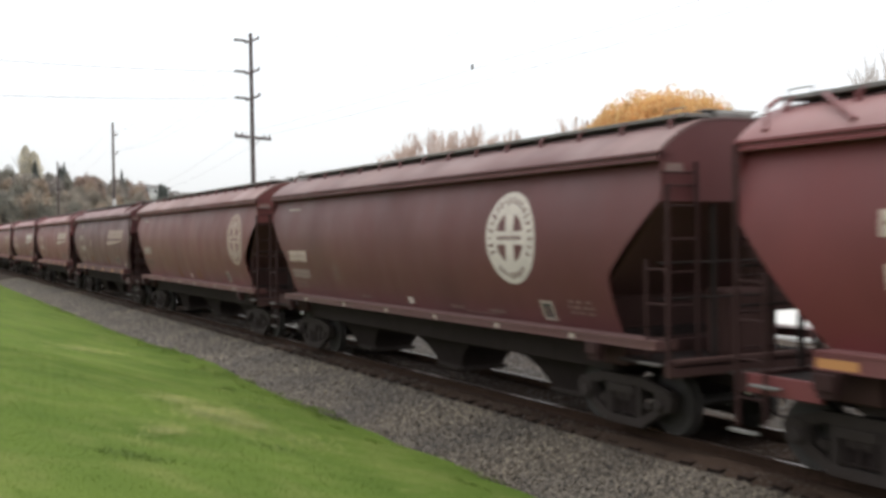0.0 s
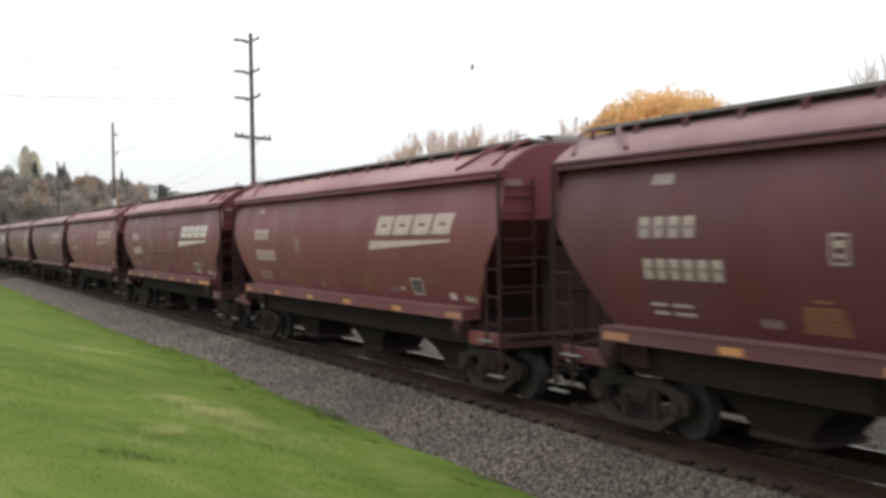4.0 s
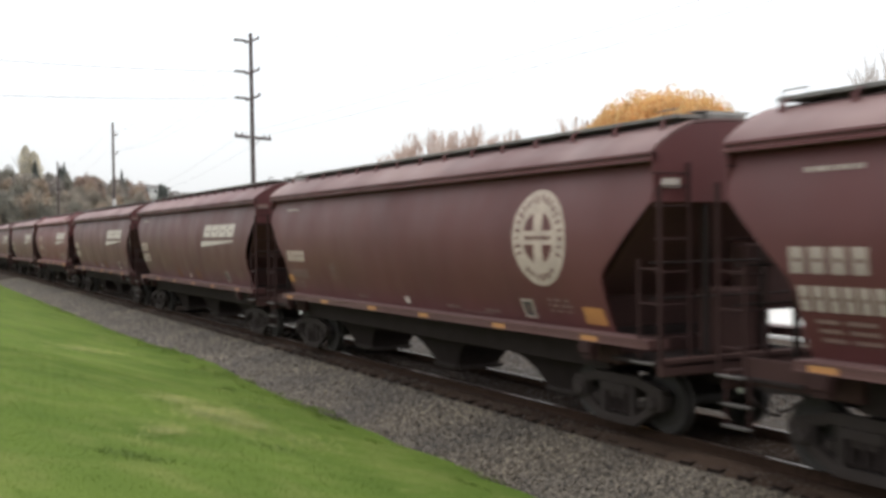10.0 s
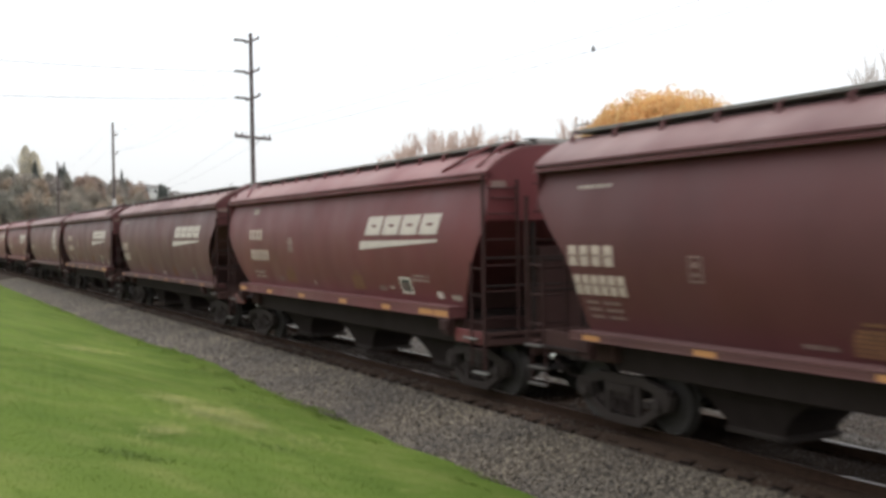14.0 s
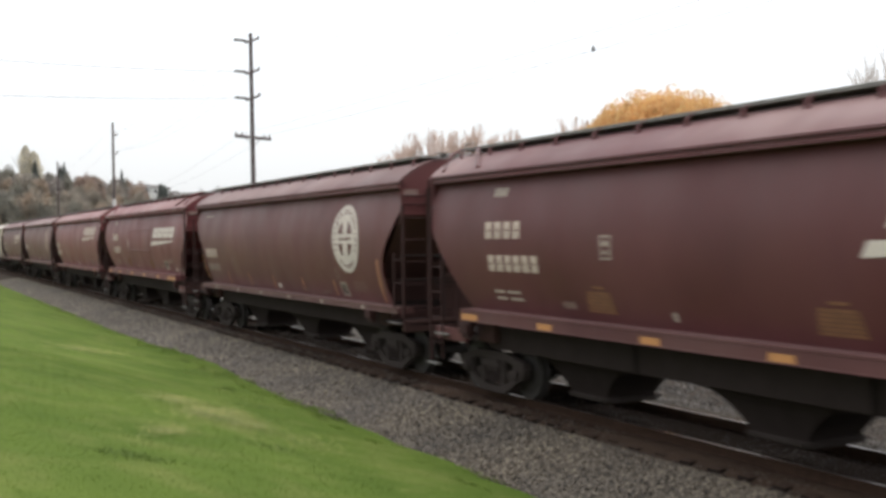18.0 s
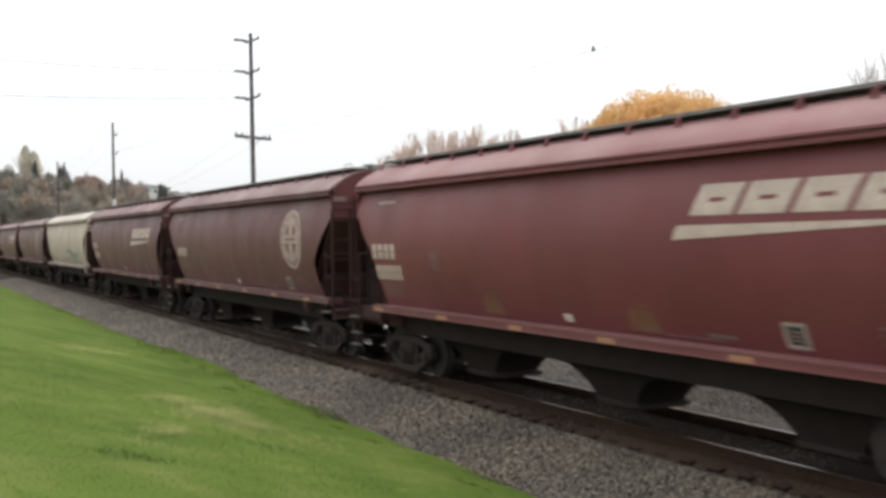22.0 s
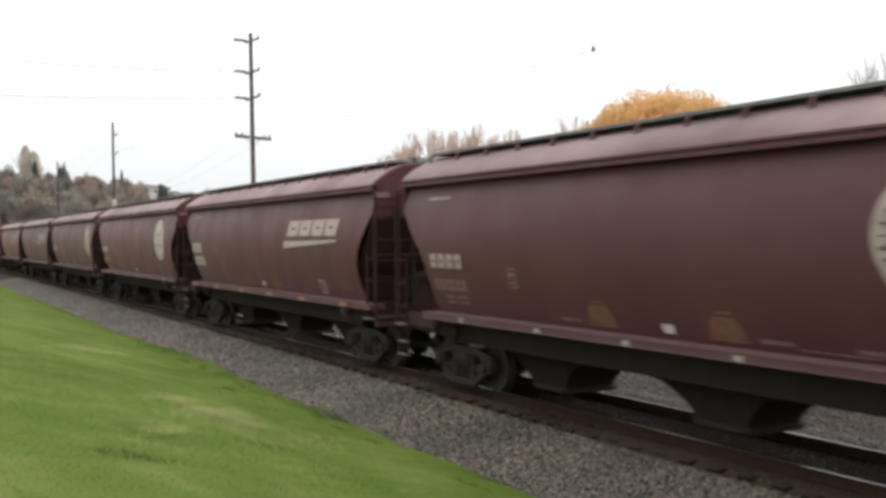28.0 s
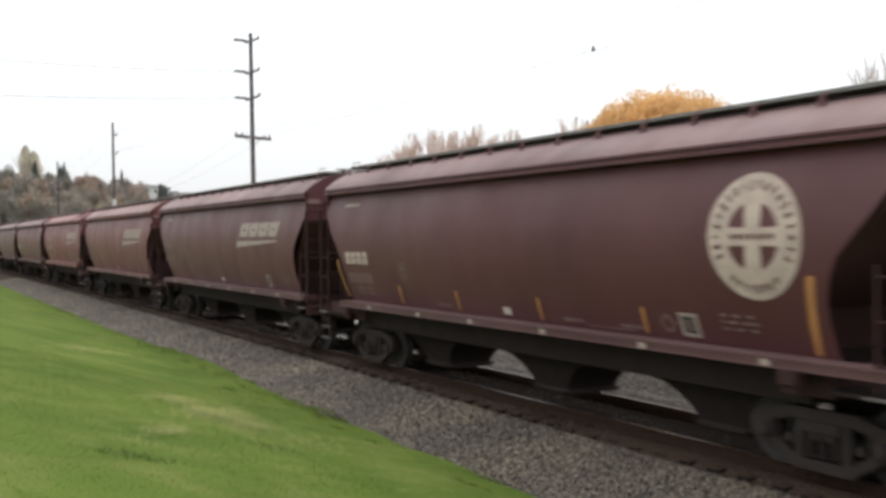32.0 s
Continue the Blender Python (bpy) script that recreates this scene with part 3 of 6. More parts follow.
def end_cut(kind):
    """How the side sheet is cut back at a car's end: (distance in from the end, height), from the top down."""
    if kind == "slant":
        return [(0.0, 3.2), (0.08, 3.06), (1.2, 1.62), (1.28, 1.5)]
    if kind == "grey":
        return [(0.0, 3.5), (0.38, 3.31), (0.8, 3.05), (1.1, 2.75), (1.25, 2.4), (1.27, 1.95), (1.22, 1.5)]
    if kind == "angled_rear":
        return [(0.0, 3.47), (0.05, 3.38), (0.47, 2.98), (1.06, 2.4), (1.12, 2.24), (1.12, 1.44)]
    if kind == "angled":
        return [(0.0, 3.47), (0.05, 3.38), (0.5, 2.98), (1.16, 2.4), (1.23, 2.24), (1.24, 1.44)]
    return [(0.0, 3.56), (0.1, 3.42), (0.42, 3.06), (0.78, 2.7), (0.94, 2.42), (1.02, 2.15), (1.04, 1.9), (1.04, 1.44)]


def side_y(z):
    """Half width of the rounded side sheet at a height: fullest above the middle, drawn in to eave and sill."""
    return 1.60 - (0.25 * ((z - 2.9) / 1.19) ** 2 if z > 2.9 else 0.33 * ((2.9 - z) / 1.4) ** 2)


def side_bm(kind, s, form):
    """A side sheet, slightly bowed, with rolled edges; s = -1 is the side by the lawn."""
    h, cut = HALF[kind], end_cut(form)
    rear_cut, rear_h = (end_cut("angled_rear"), h + REAR) if form == "angled" else (cut, h)
    levels = sorted({cut[-1][1], 1.75, 2.0, 2.25, 2.5, 2.7, 2.9, 3.1, 3.3, 3.5, 3.7, 3.9, EAVE} | {z for _, z in cut})
    bm = bmesh.new()

    def reach(z, cut, h):
        if z >= cut[0][1]:
            return h
        for (a0, z0), (a1, z1) in zip(cut, cut[1:]):
            if z1 <= z <= z0:
                return h - (a0 + (a1 - a0) * (z0 - z) / max(z0 - z1, 1e-6))
        return h - cut[-1][0]
    rows = []
    for z in levels:
        y = side_y(z)
        r, q = reach(z, cut, h), reach(z, rear_cut, rear_h)
        xs = [-q, -q * 0.75, -q * 0.5, -q * 0.25, 0, r * 0.25, r * 0.5, r * 0.75, r]
        rows.append(([bm.verts.new((x, s * y, z)) for x in xs], [bm.verts.new((x, s * (y - 0.03), z)) for x in xs]))
    for (o0, i0), (o1, i1) in zip(rows, rows[1:]):
        for j in range(8):
            bm.faces.new((o0[j], o0[j + 1], o1[j + 1], o1[j]))
            bm.faces.new((i0[j], i1[j], i1[j + 1], i0[j + 1]))
        bm.faces.new((o0[0], o1[0], i1[0], i0[0]))
        bm.faces.new((o0[8], i0[8], i1[8], o1[8]))
    for j in range(8):
        bm.faces.new((rows[0][0][j], rows[0][1][j], rows[0][1][j + 1], rows[0][0][j + 1]))
    bmesh.ops.recalc_face_normals(bm, faces=bm.faces)
    for f in bm.faces:
        f.smooth = abs(f.normal.y) > 0.7
    for ed in bm.edges:
        ed.smooth = len(ed.link_faces) == 2 and ed.calc_face_angle(0) < 0.6
    return bm


ROOF_LINE = [(1.57, 4.09), (1.51, 4.165), (1.38, 4.265), (1.2, 4.38), (1.0, 4.48), (0.78, 4.56), (0.4, 4.6), (0, 4.61)]


def roof_bm(kind, rear):
    h = HALF[kind]
    top = ROOF_LINE + [(-y, z) for y, z in ROOF_LINE[-2::-1]]
    under = [(y * 0.985, z - 0.05) for y, z in reversed(top)]
    bm = prism(bmesh.new(), top + under, -h - rear, h, "x")
    for f in bm.faces:
        f.smooth = abs(f.normal.x) < 0.5
    for ed in bm.edges:
        ed.smooth = len(ed.link_faces) == 2 and ed.calc_face_angle(0) < 0.6
    return bm


def end_sheet_bm(kind):
    low = END_LOW[kind]
    top = ROOF_LINE + [(-y, z) for y, z in ROOF_LINE[-2::-1]]
    return prism(bmesh.new(), [(y * 0.975, z - 0.03) for y, z in top] + [(-1.52, 3.6), (-1.56, low), (1.56, low), (1.52, 3.6)], -0.03, 0.0, "x")


def slope_bm(kind):
    """The sloping floor sheet behind the end, x measured inwards from the end."""
    z0 = END_LOW[kind]
    bm = prism(bmesh.new(), [(0.0, z0), (0.04, z0 + 0.02), (2.75, 1.30), (2.70, 1.24)], -1.0, 1.0, "y")
    for v in bm.verts:
        v.co.y *= 1.14 + 0.38 * max(0, (v.co.z - 1.3) / (z0 - 1.3))
    return bm


def bay_bm():
    """One hopper bay: a steep trough that narrows in a curve to its outlet."""
    prof = [(1.5, 2.21, 1.2), (0.88, 2.20, 1.15), (0.84, 1.75, 0.95), (0.79, 1.42, 0.72), (0.74, 1.13, 0.66), (0.65, 0.92, 0.62), (0.53, 0.75, 0.58), (0.41, 0.62, 0.54), (0.3, 0.54, 0.5), (0.22, 0.52, 0.48)]
    bm = bmesh.new()
    rings = [[bm.verts.new((sx * a, sy * b, z)) for sx, sy in ((-1, -1), (1, -1), (1, 1), (-1, 1))] for z, a, b in prof]
    for r0, r1 in zip(rings, rings[1:]):
        for j in range(4):
            bm.faces.new((r0[j], r1[j], r1[(j + 1) % 4], r0[(j + 1) % 4]))
    bm.faces.new(rings[0])
    bm.faces.new(rings[-1][::-1])
    bmesh.ops.recalc_face_normals(bm, faces=bm.faces)
    return bm


def side_frame_bm():
    """Cast truck side frame: an arched truss with two windows and journal pedestals."""
    bm = bmesh.new()
    def bar(a, b, w, y0=-0.06, y1=0.06):
        a, b = Vector((a[0], 0, a[1])), Vector((b[0], 0, b[1]))
        d = (b - a).normalized()
        nrm = Vector((-d.z, 0, d.x)) * w / 2
        q = [a - nrm, b - nrm, b + nrm, a + nrm]
        prism(bm, [(p.x, p.z) for p in q], y0, y1, "y")
    for s in (-1, 1):
        bar((s * 1.1, 0.6), (s * 0.5, 0.73), 0.14)
        bar((s * 0.98, 0.44), (s * 0.42, 0.13), 0.13)
        bar((s * 0.36, 0.12), (s * 0.36, 0.72), 0.11, -0.05, 0.05)
        prism(bm, [(s * 0.74, 0.40), (s * 0.96, 0.33), (s * 1.1, 0.38), (s * 1.15, 0.58), (s * 1.06, 0.67), (s * 0.78, 0.65)], -0.08, 0.08, "y")
        # brake beam end and lug that stand out of the window
        prism(bm, [(s * 0.48, 0.34), (s * 0.62, 0.36), (s * 0.6, 0.46), (s * 0.48, 0.45)], -0.03, 0.1, "y")
    bar((-0.58, 0.74), (0.58, 0.74), 0.14)
    bar((-0.46, 0.12), (0.46, 0.12), 0.13)
    bar((-0.3, 0.6), (0.3, 0.6), 0.12, -0.1, 0.1)
    return bm


def spring_bm():
    pr = []
    for i in range(9):
        pr += [(0.24 + i * 0.042, 0.085), (0.26 + i * 0.042, 0.066)]
    return lathe(bmesh.new(), pr, 10, "z")


def wheelset_bm():
    prof = [(-0.87, 0.001), (-0.87, 0.09), (-0.82, 0.1), (-0.815, 0.22), (-0.80, 0.36), (-0.815, 0.455), (-0.70, 0.457), (-0.685, 0.485), (-0.66, 0.48), (-0.67, 0.38), (-0.71, 0.3), (-0.71, 0.16), (-0.66, 0.11), (-0.62, 0.085)]
    bm = lathe(bmesh.new(), prof + [(-a, r) for a, r in reversed(prof)], 24, "y")
    # bolt heads and a chalked mark on the faces, so that the turning shows
    for s in (-1, 1):
        for j in range(3):
            a = 2 * math.pi * j / 3
            box(bm, math.cos(a) * 0.05 - 0.018, math.cos(a) * 0.05 + 0.018, s * 0.885 - 0.02, s * 0.885 + 0.02, math.sin(a) * 0.05 - 0.018, math.sin(a) * 0.05 + 0.018)
    return bm


def ladder_parts(car, mat, x, y, inward, z_top_out, z_top_in, kind):
    """A corner ladder on the side: outer post at the car's end, shorter inner stile, rungs and stirrup steps."""
    low = 0.56 if kind == "slant" else 1.15
    lad = part("corner_ladder", lambda: box(bmesh.new(), -0.024, 0.024, -0.024, 0.024, low, z_top_out), mat, car, "", ("post", low, z_top_out), pose(x, y, 0))
    part("stile", lambda: box(bmesh.new(), -0.018, 0.018, -0.018, 0.018, low + 0.06, z_top_in), mat, lad, "", ("stile", low, z_top_in), pose(inward * 0.46, 0, 0))
    z = low + 0.36
    while z < z_top_in - 0.02:
        part("rung", lambda: tube(bmesh.new(), [(0, 0, 0), (0.46, 0, 0)], 0.014, 6), mat, lad, "", "rung", pose(0, -0.0, z, 0, 0, 0 if inward > 0 else 180))
        z += 0.48
    def step(at, z):
        part("step", lambda: box(bmesh.new(), -0.23, 0.23, -0.05, 0.05, -0.02, 0.01, 0.006), GALV if kind == "slant" else TREAD, lad, "worn stirrup step", "step", pose(inward * at, -0.02, z))
    if kind == "slant":
        step(0.47, 1.1)
        step(0.12, 0.51)
    else:
        step(0.22 if inward > 0 else 0.38, 1.16)
        if inward > 0:
            # a hanging stirrup with two treads under the trailing corner
            for at in (0.12, 0.52):
                part("hanger", lambda: box(bmesh.new(), -0.015, 0.015, -0.012, 0.012, 0.53, 1.16), mat, lad, "", "hanger", pose(at, 0, 0))
            step(0.32, 0.81)
            step(0.32, 0.54)
    return lad


def quad(bm, pts, y=-0.004):
    """A thin painted shape standing on a side: (x, z) outline."""
    prism(bm, pts, y, 0.0, "y")
    return bm


def wordmark_block():
    """One of the four plain slanted blocks of the painted mark, with a slit."""
    bm = bmesh.new()
    w, lean, tall = 0.78, 0.2, 0.4
    def at(a, b):
        return (a * w + lean * b, tall * b)
    quad(bm, [at(0, 0), at(1, 0), at(1, 0.42), at(0, 0.42)])
    quad(bm, [at(0, 0.56), at(1, 0.56), at(1, 1), at(0, 1)])
    quad(bm, [at(0, 0.42), at(0.32, 0.42), at(0.32, 0.56), at(0, 0.56)])
    quad(bm, [at(0.68, 0.42), at(1, 0.42), at(1, 0.56), at(0.68, 0.56)])
    return bm


def disc(bm, r, n=40, y0=-0.004, y1=0.0, r_in=0.0, a0=0.0, a1=360.0):
    if r_in <= 0:
        prism(bm, [(r * math.cos(2 * math.pi * i / n), r * math.sin(2 * math.pi * i / n)) for i in range(n)], y0, y1, "y")
    else:
        k = max(2, int(n * (a1 - a0) / 360))
        angs = [radians(a0 + (a1 - a0) * i / k) for i in range(k + 1)]
        prism(bm, [(r * math.cos(a), r * math.sin(a)) for a in angs] + [(r_in * math.cos(a), r_in * math.sin(a)) for a in reversed(angs)], y0, y1, "y")
    return bm


def emblem_wedge(k):
    """One of the four dark wedges that leave a pale cross."""
    sx, sz = ((-1, -1), (-1, 1), (1, 1), (1, -1))[k]
    pts = [(0.13, 0.11)] + [(0.43 * math.sin(a), 0.43 * math.cos(a)) for a in [radians(v) for v in (20, 32, 44, 56, 68, 74)]]
    return quad(bmesh.new(), [(sx * a, sz * b) for a, b in pts], -0.008)


def emblem_marks(bm_y=-0.008):
    """The ring and the band of short marks on the round emblem."""
    bm = bmesh.new()
    r = random.Random(6)
    for first, last, n in ((205, -25, 20), (236, 304, 8)):
        for i in range(n):
            a = first + (last - first) * i / (n - 1)
            wide, inner = r.uniform(1.6, 3.4), r.choice((0.56, 0.585, 0.585, 0.60))
            disc(bm, r.choice((0.70, 0.685)), 360, bm_y, -0.004, inner, a - wide, a + wide * 0.4)
            if i % 2:
                disc(bm, inner + 0.035, 360, bm_y, -0.004, inner, a - wide - 1.2, a + wide + 0.6)
    for i in range(7):
        quad(bm, [(-0.38 + i * 0.112, -0.035), (-0.31 + i * 0.112, -0.035), (-0.31 + i * 0.112, 0.035), (-0.38 + i * 0.112, 0.035)], bm_y)
    return bm


def bars_bm(widths, height, gap, slots=True):
    """A row of plain blocks that stand for lettering."""
    bm, x = bmesh.new(), 0.0
    for w in widths:
        if slots:
            quad(bm, [(x, 0), (x + w, 0), (x + w, height * 0.23), (x, height * 0.23)])
            quad(bm, [(x, height * 0.39), (x + w, height * 0.39), (x + w, height * 0.61), (x, height * 0.61)])
            quad(bm, [(x, height * 0.77), (x + w, height * 0.77), (x + w, height), (x, height)])
        else:
            quad(bm, [(x, 0), (x + w, 0), (x + w, height), (x, height)])
        x += w + gap
    return bm


def slit_block(w, height):
    """A plain block with a narrow slit, in place of a painted character."""
    bm = bmesh.new()
    for z0, z1 in ((0.0, 0.42), (0.58, 1.0)):
        quad(bm, [(0, height * z0), (w, height * z0), (w, height * z1), (0, height * z1)])
    quad(bm, [(0, height * 0.42), (w * 0.3, height * 0.42), (w * 0.3, height * 0.58), (0, height * 0.58)])
    quad(bm, [(w * 0.7, height * 0.42), (w, height * 0.42), (w, height * 0.58), (w * 0.7, height * 0.58)])
    return bm


def bow_y(z):
    return -side_y(z) - 0.003


def on_side(x, z):
    """Pose of a painted shape on the near side sheet, tilted with its bow."""
    d = (side_y(z + 0.05) - side_y(z - 0.05)) / 0.1
    return pose(x, bow_y(z) - 0.005, z, math.degrees(math.atan(d)), 0, 0)


def hugging(bm, z0):
    """Wrap a flat painted shape, whose origin lies at height z0, on the bow of the near side sheet."""
    low, high = min(v.co.z for v in bm.verts), max(v.co.z for v in bm.verts)
    k = math.ceil(low / 0.12)
    while k * 0.12 < high:
        bmesh.ops.bisect_plane(bm, geom=[*bm.verts, *bm.edges, *bm.faces], plane_co=(0, 0, k * 0.12), plane_no=(0, 0, 1))
        k += 1
    for v in bm.verts:
        v.co.y += bow_y(z0 + v.co.z)
    return bm


def painted(name, make, mat, car, label, key, x, z):
    """A painted shape that follows the side sheet."""
    ob = part(name, lambda: hugging(make(), z), mat, car, label, (key, round(z, 3)), pose(x, 0, z))
    if name == "data_stencil":
        ob["kind"] = "stuff"
    return ob


def panel_bm(domed):
    """A faded chart stencil: a short bar over a block of close lines, square or rounded at the top."""
    bm = quad(bmesh.new(), [(-0.13, 0.37), (0.17, 0.37), (0.17, 0.41), (-0.13, 0.41)])
    for i in range(6):
        z0 = i * 0.056
        half = 0.36 * math.sqrt(max(0.1, 1 - (z0 / 0.37) ** 2)) if domed else 0.36 - 0.012 * i
        quad(bm, [(-half, z0), (half, z0), (half - 0.01, z0 + 0.046), (-half + 0.01, z0 + 0.046)])
    return bm


def stencil_frame_bm(w, hh):
    bm = bmesh.new()
    for x0, x1, z0, z1 in ((0, w, 0, 0.05), (0, w, hh - 0.05, hh), (0, 0.06, 0.05, hh - 0.05), (w - 0.06, w, 0.05, hh - 0.05)):
        quad(bm, [(x0, z0), (x1, z0), (x1, z1), (x0, z1)])
    return bm


def small_box_bm():
    """A narrow outlined box with a bar across it."""
    bm = bmesh.new()
    for x0, x1, z0, z1 in ((0, 0.27, 0, 0.03), (0, 0.27, 0.33, 0.36), (0, 0.03, 0.03, 0.33), (0.24, 0.27, 0.03, 0.33), (0.07, 0.2, 0.2, 0.28), (0.07, 0.2, 0.08, 0.13)):
        quad(bm, [(x0, z0), (x1, z0), (x1, z1), (x0, z1)])
    return bm


def specks_bm(rows, seed):
    """Rows of small blocks in place of fine print."""
    r, bm = random.Random(seed), bmesh.new()
    for k in range(rows):
        x = 0.0
        while x < 0.66:
            w = r.uniform(0.05, 0.16)
            quad(bm, [(x, -0.09 * k), (x + w, -0.09 * k), (x + w, -0.09 * k + 0.04), (x, -0.09 * k + 0.04)])
            x += w + r.uniform(0.03, 0.12)
    return bm


def sill_bm(kind, s, cut_in):
    """The side sill: a channel with a proud top flange, from end cut to end."""
    h, top, low = HALF[kind], 1.615 if kind == "slant" else 1.54, 1.40 if kind == "slant" else 1.412
    x0, x1 = -h + {"slant": cut_in, "round": 1.05, "grey": 1.35}[kind], h - (cut_in if kind == "slant" else 0.0)
    prof = [(-0.34, top), (0.05, top), (0.05, top - 0.03), (0.04, top - 0.035), (0.04, low + 0.02), (0.046, low + 0.015), (0.046, low), (-0.34, low)]
    return prism(bmesh.new(), [(s * d, z) for d, z in prof], x0, x1, "x")


def hopper_car(kind, mat, mark, mark_mat, mark_x, tape, extras, label, rng):
    car = thing("covered_hopper_car", pose(0, TRACK_Y, 0), label, "freight car", "covered hoppers of the train")
    form, kind = kind, "round" if kind == "angled" else kind
    h, tx = HALF[kind], TRUCK_X[kind]
    cut_in, rear = end_cut(kind)[-1][0], REAR if form == "angled" else 0.0
    for s in (-1, 1):
        part("side_sheet", lambda: side_bm(kind, s, form), mat, car, "", ("side", form, s))
    part("roof", lambda: roof_bm(kind, rear), LIT_ROOFS[mat.name], car, "", ("roof", form))
    for s in (-1, 1):
        part("eave_bead", lambda: prism(bmesh.new(), [(s * y, z) for y, z in ((1.46, 4.10), (1.585, 4.10), (1.59, 4.065), (1.55, 4.05), (1.55, 4.015), (1.60, 3.995), (1.60, 3.965), (1.44, 3.965))], -h - rear, h, "x"), mat, car, "", ("eave", form, s))
        part("side_sill", lambda: sill_bm(kind, s, cut_in), LIT_SILLS[mat.name], car, "", ("sill", kind, s), pose(0, s * (SIDE - 0.005), SILL_Z[kind]))
    part("centre_sill", lambda: box(bmesh.new(), -h, h, -0.2, 0.2, 0.72, 1.12, 0.01), STEEL, car, "", ("csill", kind))
    for e in (-1, 1):
        at = pose(e * h, 0, 0, 0, 0, 0 if e > 0 else 180)
        part("end_sheet", lambda: end_sheet_bm(kind), mat, car, "", ("endsheet", kind), at if e > 0 else pose(-h - rear, 0, 0, 0, 0, 180))
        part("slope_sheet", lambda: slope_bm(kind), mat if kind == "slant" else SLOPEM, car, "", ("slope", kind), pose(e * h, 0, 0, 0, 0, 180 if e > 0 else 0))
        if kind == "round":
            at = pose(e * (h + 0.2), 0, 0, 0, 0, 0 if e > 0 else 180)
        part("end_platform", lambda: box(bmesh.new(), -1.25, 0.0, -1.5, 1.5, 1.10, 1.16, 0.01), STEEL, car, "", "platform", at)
        part("shear_plate", lambda: box(bmesh.new(), -1.95, -1.9, -1.14, 1.14, 1.1, 2.0, 0.01), END_SHADE, car, "", "shear", at)
        part("bolster_box", lambda: box(bmesh.new(), -1.9, -1.3, -1.3, 1.3, 1.0, 1.35, 0.02), END_SHADE, car, "", "bolsterbox", at)
        part("end_sill", lambda: box(bmesh.new(), -0.12, 0.0, -1.58, 1.58, 0.98, 1.22, 0.01), END_SHADE, car, "", "endsill", at)
        part("coupler", coupler_bm, TRUCKM, car, "heavy cast knuckle coupler", "coupler", at)
        part("air_hose", lambda: tube(bmesh.new(), [(0.0, -0.35, 0.78), (0.3, -0.35, 0.74), (0.5, -0.33, 0.58), (0.62, -0.2, 0.44), (0.72, -0.1, 0.42)], 0.022, 6), STEEL, car, "", "hose", at)
        part("hose_fitting", lambda: box(bmesh.new(), 0.18, 0.27, -0.39, -0.31, 0.70, 0.79, 0.015), SILVER, car, "bright brass hose fitting", "fitting", at)
        # added boxes that close off the bright view between the cars
        if e > 0:
            part("equipment_box", lambda: box(bmesh.new(), -0.75, -0.3, -0.3, 1.5 if kind == "slant" else 0.75, 1.16, 2.75 if kind == "slant" else 2.15, 0.05), END_SHADE, car, "", ("gapfiller", kind == "slant"), at)
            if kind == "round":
                part("valve_box", lambda: box(bmesh.new(), -0.7, -0.35, 0.3, 1.5, 1.78, 2.8, 0.05), END_SHADE, car, "", "upperfiller", at)
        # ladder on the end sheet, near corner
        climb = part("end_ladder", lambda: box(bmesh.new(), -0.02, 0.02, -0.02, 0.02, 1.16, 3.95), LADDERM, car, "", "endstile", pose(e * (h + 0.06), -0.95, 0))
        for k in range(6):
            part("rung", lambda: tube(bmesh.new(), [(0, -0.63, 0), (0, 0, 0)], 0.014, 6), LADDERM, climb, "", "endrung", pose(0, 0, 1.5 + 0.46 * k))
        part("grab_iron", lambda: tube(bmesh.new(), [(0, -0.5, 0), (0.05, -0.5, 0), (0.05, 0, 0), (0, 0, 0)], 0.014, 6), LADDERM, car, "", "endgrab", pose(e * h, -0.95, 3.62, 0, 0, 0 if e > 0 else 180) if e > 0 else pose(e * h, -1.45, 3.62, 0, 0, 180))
        if e > 0:
            part("end_placard", lambda: quad(bmesh.new(), [(-0.17, 0.0), (0.17, 0.0), (0.15, 0.13), (-0.15, 0.13)], -0.006), WHITE if "fore_placard" in extras else GHOST, car, "pale placard on the end sheet", "endplacard", pose(h, -1.3 if "fore_placard" not in extras else -1.22, 3.8 if "fore_placard" not in extras else 3.6, 0, 0, 90))
        # bolster gusset and inner braces behind the ladders
        for s in (-1, 1):
            part("end_post", lambda: box(bmesh.new(), -0.035, 0.035, -0.03, 0.03, 1.16, 3.5), STEEL, car, "", "endpost", pose(e * (h - 0.06), s * 0.55, 0))
            part("end_gusset", lambda: prism(bmesh.new(), [(0, 1.2), (0.08, 1.2), (1.5, 2.2), (1.42, 2.25)], -0.02, 0.02, "y"), STEEL, car, "", "gusset", pose(e * (h - 1.75), s * 1.0, -0.1, 0, 0, 0 if e < 0 else 180))
        part("end_rail", lambda: tube(bmesh.new(), [(0, -1.56, 0), (0, 1.56, 0)], 0.018, 6), STEEL, car, "", "endrail", pose(e * (h - 0.04), 0, 2.55))
        part("end_rail", lambda: tube(bmesh.new(), [(0, -1.56, 0), (0, 1.56, 0)], 0.018, 6), STEEL, car, "", "endrail", pose(e * (h - 0.04), 0, 2.05))
        for s in (-1, 1):
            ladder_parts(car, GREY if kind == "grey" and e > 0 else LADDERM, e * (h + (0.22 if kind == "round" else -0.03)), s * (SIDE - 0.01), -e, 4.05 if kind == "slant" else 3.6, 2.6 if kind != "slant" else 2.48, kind)
